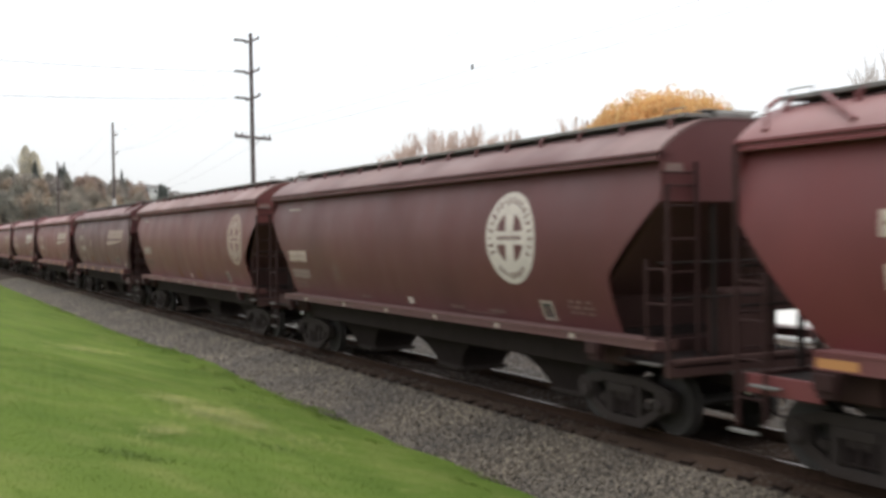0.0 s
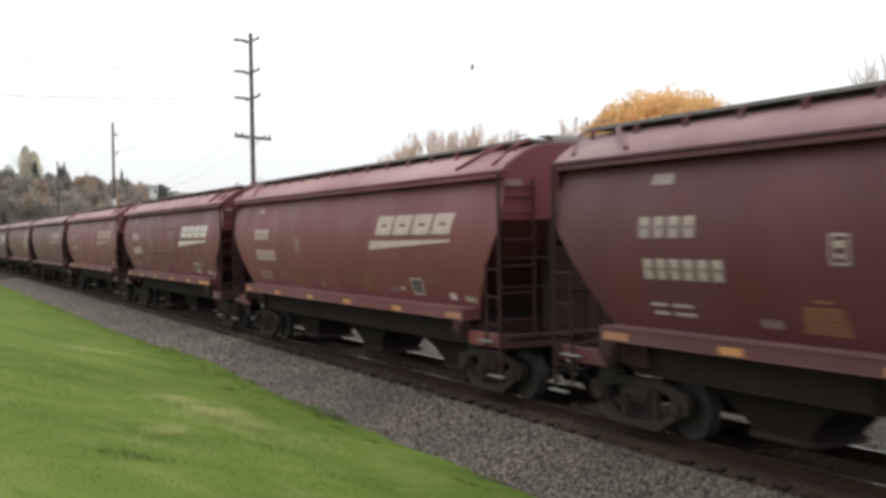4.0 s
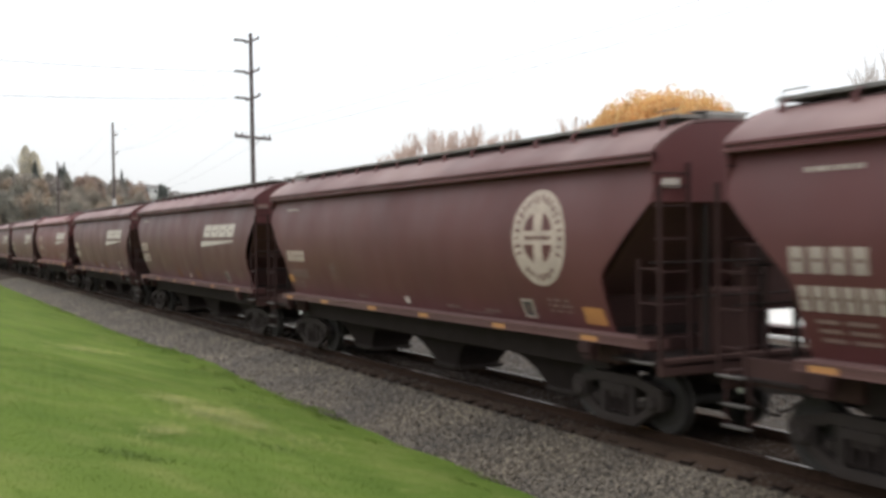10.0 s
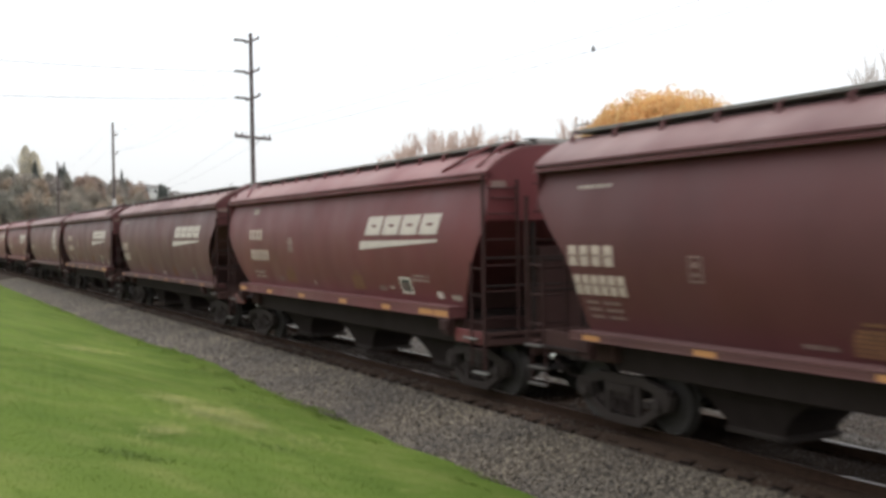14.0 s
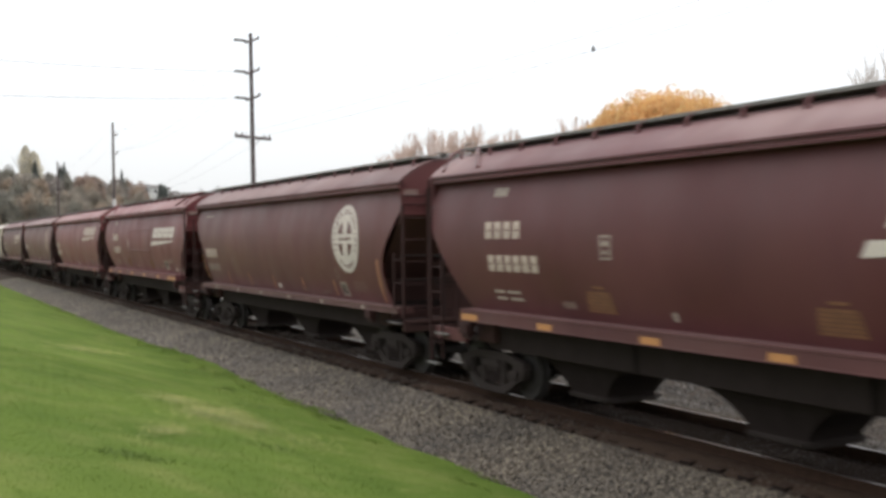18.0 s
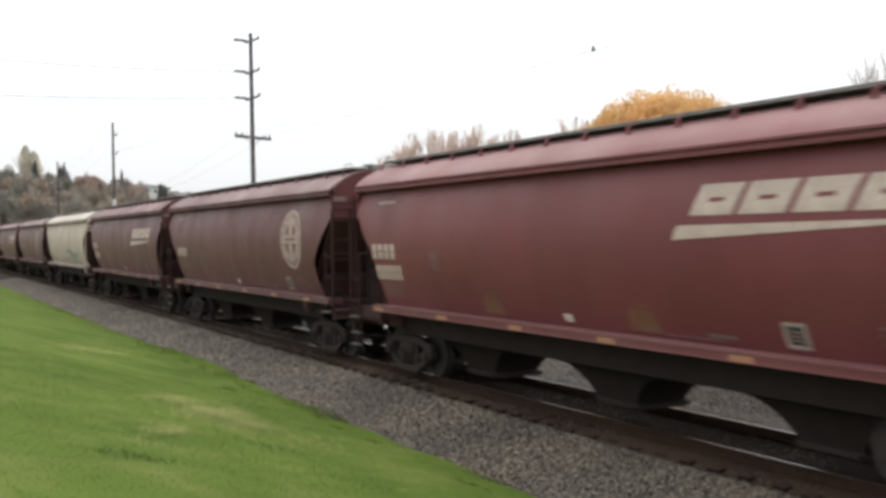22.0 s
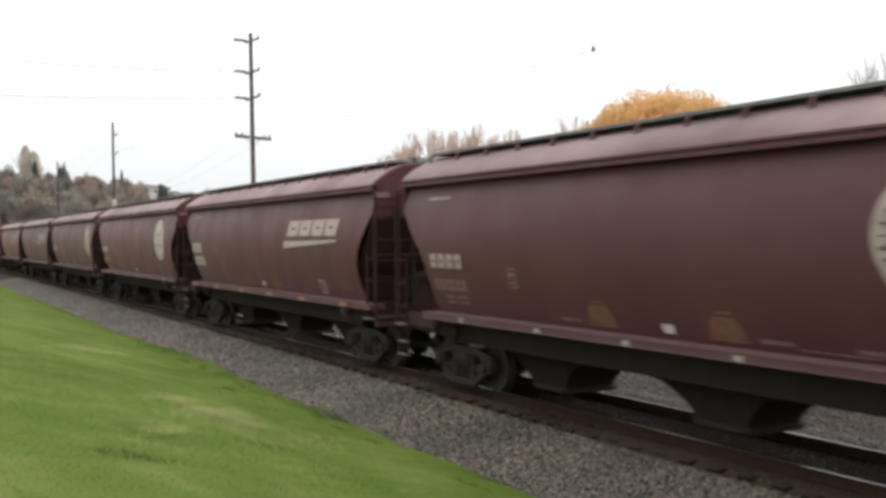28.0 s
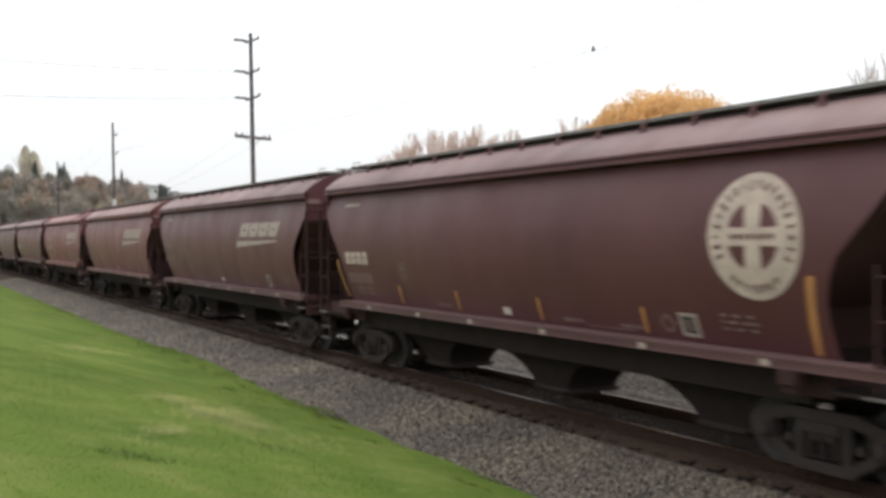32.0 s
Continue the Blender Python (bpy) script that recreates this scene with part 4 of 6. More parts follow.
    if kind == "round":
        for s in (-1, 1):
            part("sill_extension", lambda: box(bmesh.new(), -0.55, 0.55, -0.03, 0.03, 1.06, 1.4, 0.01), END_SHADE, car, "", "sillextround", pose(-h + 0.55, s * 1.42, 0))
    if kind == "slant":
        for e in (-1, 1):
            for s in (-1, 1):
                part("sill_extension", lambda: box(bmesh.new(), -0.62, 0.62, -0.04, 0.04, 0.98, 1.22, 0.01), mat, car, "", "sillext", pose(e * (h - 0.65), s * 1.5, 0))
    # roof: trough hatches, running boards on brackets
    hat = 10
    pitch = (2 * h - 0.3) / hat
    for i in range(hat):
        part("hatch_cover", lambda: box(bmesh.new(), -pitch / 2 + 0.004, pitch / 2 - 0.004, -0.36, 0.36, 4.5, 4.715, 0.03), GALV, car, "", ("hatch", kind), pose(-h + 0.15 + pitch * (i + 0.5), 0, 0))
    for s in (-1, 1):
        board = part("running_board", lambda: box(bmesh.new(), -h + 0.15, h - 0.15, -0.23, 0.23, -0.01, 0.045, 0.004), GALV, car, "galvanised grating running board", ("board", kind), pose(0, s * 0.72, 4.615))
        nb = 15
        for i in range(nb):
            x = -h + 0.35 + (2 * h - 0.7) * i / (nb - 1)
            part("bracket", lambda: bracket_bm(), mat, board, "", "bracket", pose(x, 0, 0, 0, 0, 0 if s < 0 else 180))
        if kind == "slant":
            for e in (-1, 1):
                part("roof_brace", lambda: tube(bmesh.new(), [(0.0, 0.0, 0.0), (0.55, 0.3, 0.28), (0.9, 0.55, 0.42)], 0.035, 6), mat, car, "", "roofbrace", pose(e * (h - 1.75), s * 1.5, 4.19) @ Matrix.Diagonal((e, -s, 1, 1)))
                part("roof_brace", lambda: tube(bmesh.new(), [(0.0, 0.0, 0.0), (0.25, 0.3, 0.32), (0.35, 0.6, 0.46)], 0.035, 6), mat, car, "", "roofbraceend", pose(e * (h - 0.42), s * 1.5, 4.19) @ Matrix.Diagonal((e, -s, 1, 1)))
    for e in (-1, 1):
        part("roof_crosswalk", lambda: box(bmesh.new(), -0.13, 0.13, -0.49, 0.49, 4.717, 4.74, 0.004), GALV, car, "", "crosswalk", pose(e * (h - 0.35), 0, 0))
        for s in (-1, 1):
            part("roof_grab", lambda: tube(bmesh.new(), [(0, 0, 0), (0, 0, 0.1), (0.4, 0, 0.1), (0.4, 0, 0)], 0.011, 6), GALV, car, "", "roofgrab", pose(e * (h - 0.42) - 0.2, s * 0.9, 4.64))
    # underneath
    for i in (-1, 0, 1):
        bay = part("hopper_bay", bay_bm, STEEL, car, "grimy black steel hopper trough", "bay", pose(i * 4.42 * h / 8.23, 0, 0))
        part("outlet_gate", lambda: box(bmesh.new(), -0.58, 0.58, -0.5, 0.5, 0.15, 0.24, 0.015), TRUCKM, bay, "", "gate")
        part("gate_rod", lambda: tube(bmesh.new(), [(0, -0.6, 0.3), (0, 0.6, 0.3)], 0.035, 6), TRUCKM, bay, "", "gaterod", pose(0.5, 0, -0.1))
    part("brake_reservoir", lambda: lathe(bmesh.new(), [(-0.5, 0.05), (-0.46, 0.2), (0.46, 0.2), (0.5, 0.05)], 14, "y"), STEEL, car, "", "reservoir", pose(-h + 1.5, -0.55, 1.45, 0, 0, 90))
    part("brake_cylinder", lambda: lathe(bmesh.new(), [(-0.3, 0.05), (-0.28, 0.15), (0.2, 0.15), (0.22, 0.05)], 12, "y"), STEEL, car, "", "cylinder", pose(-h + 1.1, 0.4, 1.4, 0, 0, 90))
    # valve and pipe added to break up the bright view past the rear end
    part("brake_valve", lambda: box(bmesh.new(), -0.25, 0.25, -0.3, 0.3, 1.16, 1.95, 0.05), STEEL, car, "", "valve", pose(-h + 0.75, 0.55, 0))
    part("retainer_pipe", lambda: tube(bmesh.new(), [(0, 0, 1.16), (0.0, 0.0, 2.3), (0.5, 0.0, 2.6)], 0.05, 6), STEEL, car, "", "retainer", pose(-h + 0.5, -0.7, 0))
    part("brake_wheel", lambda: disc(disc(bmesh.new(), 0.28, 24, -0.02, 0.02, 0.24, 0, 359.9), 0.05, 10, -0.03, 0.03), mat, car, "", "brakewheel", pose(-h - 0.08, -0.9, 3.1, 0, 0, 90))
    for e in (-1, 1):
        truck = part("truck", lambda: box(bmesh.new(), -0.22, 0.22, -1.05, 1.05, 0.42, 0.72, 0.03), TRUCKM, car, "grimy cast steel four-wheel truck", "bolster", pose(e * tx, 0, 0))
        for s in (-1, 1):
            part("side_frame", side_frame_bm, TRUCKM, truck, "", "sideframe", pose(0, s * 0.99, 0))
            for x in (-0.2, 0.0, 0.2):
                part("spring", spring_bm, STEEL, truck, "", "springs", pose(x, s * 0.99, 0))
            for a in (-0.89, 0.89):
                part("bearing_cap", lambda: lathe(bmesh.new(), [(-0.09, 0.06), (-0.07, 0.1), (0.06, 0.11)], 12, "y"), TRUCKM, truck, "", "cap", pose(a, s * 1.06, 0.457, 0, 0, 0 if s < 0 else 180))
        for a in (-0.89, 0.89):
            part("wheelset", wheelset_bm, WHEELM, truck, "worn steel wheels on an axle", "wheelset", pose(a, 0, 0.457))
        part("sill_bracket", lambda: prism(bmesh.new(), [(-0.2, 1.4), (0.2, 1.4), (0.12, 1.08), (-0.12, 1.08)], -0.05, 0.05, "y"), LADDERM, car, "", "sillbracket", pose(e * (h - 1.45), -(SIDE - 0.02), 0))
        part("jacking_pad", lambda: box(bmesh.new(), -0.14, 0.14, -0.06, 0.02, 1.17, 1.36, 0.01), LADDERM, car, "", "jackpad", pose(e * (h - 1.45), -(SIDE + 0.03), 0))
    # paint and stencils on the near side
    if mark == "word":
        up = 0.2 if "high" in extras else 0.0
        for i in range(4):
            painted("painted_mark", wordmark_block, mark_mat, car, "painted logo of slanted blocks", "word", mark_x + i * 0.885, 2.99 + up)
        painted("painted_swoosh", lambda: quad(bmesh.new(), [(-0.37, 0.0), (-0.27, 0.19), (3.45, 0.22), (3.38, 0.17)]), mark_mat, car, "tapering painted stripe", "swoosh", mark_x + 0.03, 2.67 + up)
    elif mark == "disc":
        painted("round_emblem", lambda: disc(bmesh.new(), 0.785), mark_mat, car, "round pale painted emblem", "emblem", mark_x, 2.91)
        for k in range(4):
            painted("emblem_wedge", lambda: emblem_wedge(k), mat, car, "dark wedge inside the emblem", ("wedge", k), mark_x, 2.91)
        painted("emblem_print", emblem_marks, mat, car, "ring of small dark marks", "emblempattern", mark_x, 2.91)["kind"] = "stuff"
    slant, worded = kind == "slant", mark == "word"
    if kind != "grey":
        sten = CREAM if mark_mat in (WHITE, CREAM) else FADED
        if "dim" in extras:
            sten = GHOST
        second = sten if slant or worded else DULL if mark_mat is WHITE else GHOST
        if "dim" in extras and not worded:
            sten = CREAM
        # lettering and number: start, pitch, width, height of a character, foot
        rows = ((-5.78, 0.305, 0.215, 0.29, 2.9), (-5.72, 0.275, 0.19, 0.28, 2.33)) if slant else ((-7.2, 0.3, 0.21, 0.31, 2.48), (-7.12, 0.215, 0.155, 0.3, 2.04)) if worded else ((-6.9, 0.325, 0.245, 0.27, 2.34), (-6.88, 0.215, 0.15, 0.22, 1.91))
        for (x0, pitch, wide, tall, z), n, ink, name in zip(rows, (4, 6), (sten, second), ("lettering_block", "number_block")):
            for k in range(n):
                painted(name, lambda: slit_block(wide, tall), ink, car, "", ("glyph", wide), x0 + pitch * k, z)
        faint = FADED if slant else GHOST
        dx = -5.7 if slant else -6.95 if worded else -6.9 if form == "angled" else -6.6
        for k in range(2 if slant or not worded else 3):
            painted("data_stencil", lambda: bars_bm([0.34, 0.42], 0.05, 0.1, False), faint, car, "", "data", dx + 0.02 * k, (1.95, 1.83, 1.71)[k] if slant else (1.9, 1.79, 1.68)[k] if worded else (1.77, 1.66)[k])
        painted("data_stencil", lambda: small_box_bm(), faint, car, "", "datab", -2.42 if slant else (-4.16 if form == "angled" else -4.46) if worded else (-3.97 if form == "angled" else -4.08), 2.58 if slant else (2.12 if form == "angled" else 2.3) if worded else (1.95 if form == "angled" else 2.04))
        if slant:
            painted("data_stencil", lambda: bars_bm([0.13, 0.13, 0.13], 0.15, 0.02, False), FADED, car, "", "datac", -5.6, 3.63)
        else:
            painted("data_stencil", lambda: bars_bm([0.13, 0.2, 0.1, 0.18, 0.14], 0.06, 0.025, False), FADED, car, "", "datacr", -7.05, 3.65)
        # framed plate with small print beside it
        bx, bz, bw, bh = (4.14, 1.76, 0.54, 0.35) if slant else (4.9 if mark_x < 4.3 and not worded else 4.48, 1.55, 0.38, 0.33)
        painted("stencil_frame", lambda: stencil_frame_bm(bw, bh), WHITE if "bold" in extras else FADED, car, "pale painted stencil frame", ("stencilframe", slant), bx, bz)
        painted("stencil_plate", lambda: quad(bmesh.new(), [(0.06, 0.05), (bw - 0.06, 0.05), (bw - 0.06, bh - 0.05), (0.06, bh - 0.05)]), BLACKP, car, "black plate inside the frame", ("stencilplate", slant), bx, bz)
        painted("plate_print", lambda: bars_bm([bw * 0.5], 0.14, 0, True), GHOST, car, "", ("plateprint", slant), bx + bw * 0.25, bz + 0.09)
        if slant:
            painted("data_stencil", lambda: specks_bm(2, 3), FADED if "bold" in extras else GHOST, car, "", "datad", bx + 0.68, 2.13)
            painted("data_stencil", lambda: bars_bm([0.1, 0.12, 0.1], 0.11, 0.02, False), GHOST, car, "", "datae", 3.0, 1.78)
            painted("data_stencil", lambda: bars_bm([0.12, 0.1], 0.06, 0.02, False), FADED, car, "", "dataf", 3.55, 1.84)
            painted("data_stencil", lambda: bars_bm([0.1, 0.12, 0.1], 0.1, 0.02, False), GHOST, car, "", "datae", -3.65, 1.78)
            painted("data_stencil", lambda: bars_bm([0.1, 0.12, 0.14], 0.1, 0.015, False), FADED, car, "", "datag", 6.3, 1.72)
        else:
            painted("data_stencil", lambda: specks_bm(3, 5), GHOST if "bold" not in extras else DULL, car, "", "datah", bx + 0.85 if not worded else 5.92, 1.88)
            for x in (-2.75, 1.62, 3.1):
                painted("data_stencil", lambda: bars_bm([0.1, 0.16, 0.08, 0.14], 0.06, 0.02, False), GHOST, car, "", "datai", x, 1.57)
            painted("data_stencil", lambda: bars_bm([1.2], 0.02, 0, False), GHOST, car, "", "dataj", 2.2, 1.53)
        panels = (-2.62, 1.89) if slant else (-1.64, 1.05) if "chalk" in extras else (-2.4, 1.8) if "amber" in extras else ()
        for x in panels:
            painted("stencil_panel", lambda: panel_bm(not slant), OCHRE, car, "faded ochre stencil panel", ("panel", slant), x, 1.76 if slant else 1.54)
        painted("white_tag", lambda: bars_bm([0.24], 0.13, 0, False), WHITE, car, "small white tag", "tag", 5.72 if slant else -0.24, 1.73 if slant else 1.56)
        if slant:
            painted("data_stencil", lambda: bars_bm([0.09], 0.13, 0, False), FADED, car, "", "datak", -1.0, 1.74)
    if "rails" in extras:
        for z in (3.33, 2.47):
            part("side_stiffener", lambda: prism(bmesh.new(), [(0.0, -0.02), (-0.014, -0.016), (-0.02, 0.0), (-0.01, 0.03), (0.0, 0.04)], -2.0, 2.0, "x"), LIT_SILLS[mat.name], car, "", "stiffener", on_side(0.0, z))
    if tape:
        tm = {"yellow": YELLOW, "orange": ORANGE, "white": FADED}[tape]
        n = 6
        for k in range(n) if kind != "slant" else range(1, n - 1):
            x = -h + 1.5 + (2 * h - 3.0) * k / (n - 1) if tape != "white" else -5.42 + 2.33 * k
            wide = (0.42 if kind == "slant" else 0.55) if tape != "white" else 0.16
            part("reflector", lambda: quad(bmesh.new(), [(-wide / 2, 0.0), (wide / 2, 0.0), (wide / 2, 0.1), (-wide / 2, 0.1)]), tm, car, "reflective tape on the sill", ("tape", tape), pose(x + rng.uniform(-0.15, 0.15), -(SIDE + 0.036), 1.425 + SILL_Z[kind]))
        if tape != "white" and kind == "slant":
            for x in ((-h + 1.62, h - 1.62, h - 2.25) if "bold" in extras else (-h + 1.65, h - 1.65)):
                part("reflector", lambda: quad(bmesh.new(), [(-0.29, 0.0), (0.29, 0.0), (0.29, 0.11), (-0.29, 0.11)]), tm if "bold" in extras else ORANGE, car, "long reflective tape on the sill", ("tapel", tape), pose(x, -(SIDE + 0.036), 1.425 + SILL_Z[kind]))
    if "strips" in extras:
        ink = YELLOW if "bright" in extras else ORANGE
        for x in (-4.42, -1.92, 0.92, 3.66) if "bright" in extras else (-4.93, -2.8, -0.57, 1.79, 4.01):
            painted("upright_tape", lambda: quad(bmesh.new(), [(0.0, 0.0), (0.07, 0.0), (0.12, 0.38), (0.05, 0.38)]), ink, car, "upright strip of reflective tape", "uptape", x, 1.53)
        painted("upright_tape", lambda: quad(bmesh.new(), [(0.0, 0.0), (0.1, 0.0), (0.22, 0.95), (0.12, 0.95)]), YELLOW if "bright" in extras else ORANGE, car, "tall strip of reflective tape", "uptapel", 6.78, 1.5)
        painted("upright_tape", lambda: quad(bmesh.new(), [(0.1, 0.0), (0.18, 0.0), (0.06, 0.85), (-0.02, 0.85)]), ink, car, "tall strip of reflective tape", "uptaper", -7.44, 1.56)
        painted("round_stencil", lambda: disc(bmesh.new(), 0.13, 20, -0.004, 0.0, 0.09, 0, 359.9), GHOST, car, "faint round stencil", "roundstencil", 4.22 if "bright" in extras else 4.45, 1.71 if "bright" in extras else 2.08)
    if "fore_placard" in extras:
        painted("placard", lambda: quad(bmesh.new(), [(0, 0), (0.55, 0.0), (0.53, 0.27), (0.02, 0.27)], -0.008), YELLOW, car, "yellow placard", "foreplacard", 6.25, 1.56)
        painted("placard", lambda: quad(bmesh.new(), [(0, 0), (0.3, 0.0), (0.28, 0.19), (-0.02, 0.19)], -0.008), YELLOW, car, "small yellow placard", "rearplacard", -7.1, 1.78)
    if "placard" in extras:
        part("placard", lambda: quad(bmesh.new(), [(0, 0), (0.55, 0.0), (0.5, 0.27), (0.03, 0.27)], -0.01), YELLOW, car, "yellow placard", "placard", on_side(-7.2, 1.8))
    if kind == "grey":
        graffiti(car)
        for k in range(2):
            part("data_stencil", lambda: bars_bm([0.3, 0.2, 0.3], 0.07, 0.1, False), GHOST, car, "", "datag", on_side(-h + 1.6, 2.9 - 0.2 * k))["kind"] = "stuff"
    return car


def bracket_bm():
    """A running board's strap and its foot on the roof slope."""
    bm = prism(bmesh.new(), [(-0.22, 0.02), (-0.235, 0.03), (-0.345, -0.06), (-0.33, -0.07)], -0.012, 0.012, "x")
    return prism(bm, [(-0.325, -0.045), (-0.35, -0.045), (-0.365, -0.21), (-0.335, -0.21)], -0.042, 0.042, "x")


def coupler_bm():
    bm = box(bmesh.new(), -0.2, 0.45, -0.13, 0.13, 0.74, 1.0, 0.02)
    prism(bm, [(0.4, -0.13), (0.62, -0.2), (0.74, -0.14), (0.74, -0.02), (0.62, 0.0), (0.66, 0.1), (0.5, 0.17), (0.4, 0.13)], 0.72, 1.02, "z")
    box(bm, 0.05, 0.12, -0.6, -0.1, 0.98, 1.02)
    return bm


def stroke_bm(path, w, y):
    """A sprayed stroke along a path of (x, z) points, as joined slabs."""
    bm = bmesh.new()
    for (x0, z0), (x1, z1) in zip(path, path[1:]):
        d = Vector((x1 - x0, z1 - z0)).normalized() * w / 2
        quad(bm, [(x0 - d.x - d.y, z0 - d.y + d.x), (x0 - d.x + d.y, z0 - d.y - d.x), (x1 + d.x + d.y, z1 + d.y - d.x), (x1 + d.x - d.y, z1 + d.y + d.x)], y)
    return bm


def graffiti(car):
    """Sprayed scrawl: a chalky patch with jagged dark and teal strokes over it and grey smudges; no letters."""
    rng = random.Random(17)
    outline = [(1.15, 0.1), (1.5, 0.02), (2.6, -0.02), (3.9, 0.0), (4.75, 0.12), (4.9, 0.4), (4.4, 0.5), (3.6, 0.62), (2.6, 0.76), (1.5, 0.84), (0.95, 0.72)]
    painted("sprayed_halo", lambda: quad(bmesh.new(), [(2.9 + (x - 2.9) * 1.06, 0.4 + (z - 0.4) * 1.15) for x, z in outline], -0.002), SEAFOAM, car, "pale seafoam sprayed halo", "halo", 0.0, 1.56)
    painted("sprayed_fill", lambda: quad(bmesh.new(), outline, -0.004), FILLP, car, "chalky sprayed fill", "fill", 0.0, 1.56)
    top = [(0.95 + 0.26 * k, 0.8 - 0.02 * k + rng.uniform(-0.05, 0.05)) for k in range(16)]
    painted("sprayed_edge", lambda: stroke_bm(top, 0.07, -0.006), TEAL, car, "teal sprayed edge", "edge", 0.0, 1.56)
    for k in range(13):
        x, hh = 1.05 + k * 0.29, 0.72 - 0.025 * k + rng.uniform(-0.1, 0.06)
        lean, kink = rng.uniform(0.02, 0.22), rng.uniform(-0.16, 0.12)
        foot = rng.uniform(-0.02, 0.2)
        path = [(x, hh), (x + lean * 0.5 + kink, (hh + foot) / 2 + 0.08), (x + lean * 0.3, (hh + foot) / 2 - 0.04), (x + lean, foot)]
        painted("sprayed_stroke", lambda: stroke_bm(path, rng.uniform(0.045, 0.09), -0.008), BLACKP if k % 4 else TEAL, car, "dark jagged sprayed stroke", ("stroke", k), 0.0, 1.56)
    for z, hh in ((1.72, 0.22), (2.05, 0.42)):
        painted("sprayed_block", lambda: quad(bmesh.new(), [(0, 0), (0.3, 0.02), (0.24, hh), (0.02, hh * 0.9)]), SMUDGE, car, "grey sprayed block", ("gblock", hh), 5.1, z)
    for k in range(22):
        x = -6.2 + k * 0.31 + rng.uniform(-0.1, 0.1)
        hh, w = rng.uniform(0.2, 0.62) * (0.6 + 0.4 * math.sin(k * 0.45)), rng.uniform(0.1, 0.3)
        pts = [(w * math.cos(a) * rng.uniform(0.6, 1.2), hh / 2 + hh / 2 * math.sin(a)) for a in [i * math.pi / 5 for i in range(10)]]
        painted("sprayed_smudge", lambda: quad(bmesh.new(), pts, -0.002 - 0.0003 * k), SMUDGE if k % 5 else DULL, car, "faint sprayed smudge", ("smudge", k), x, 1.56)


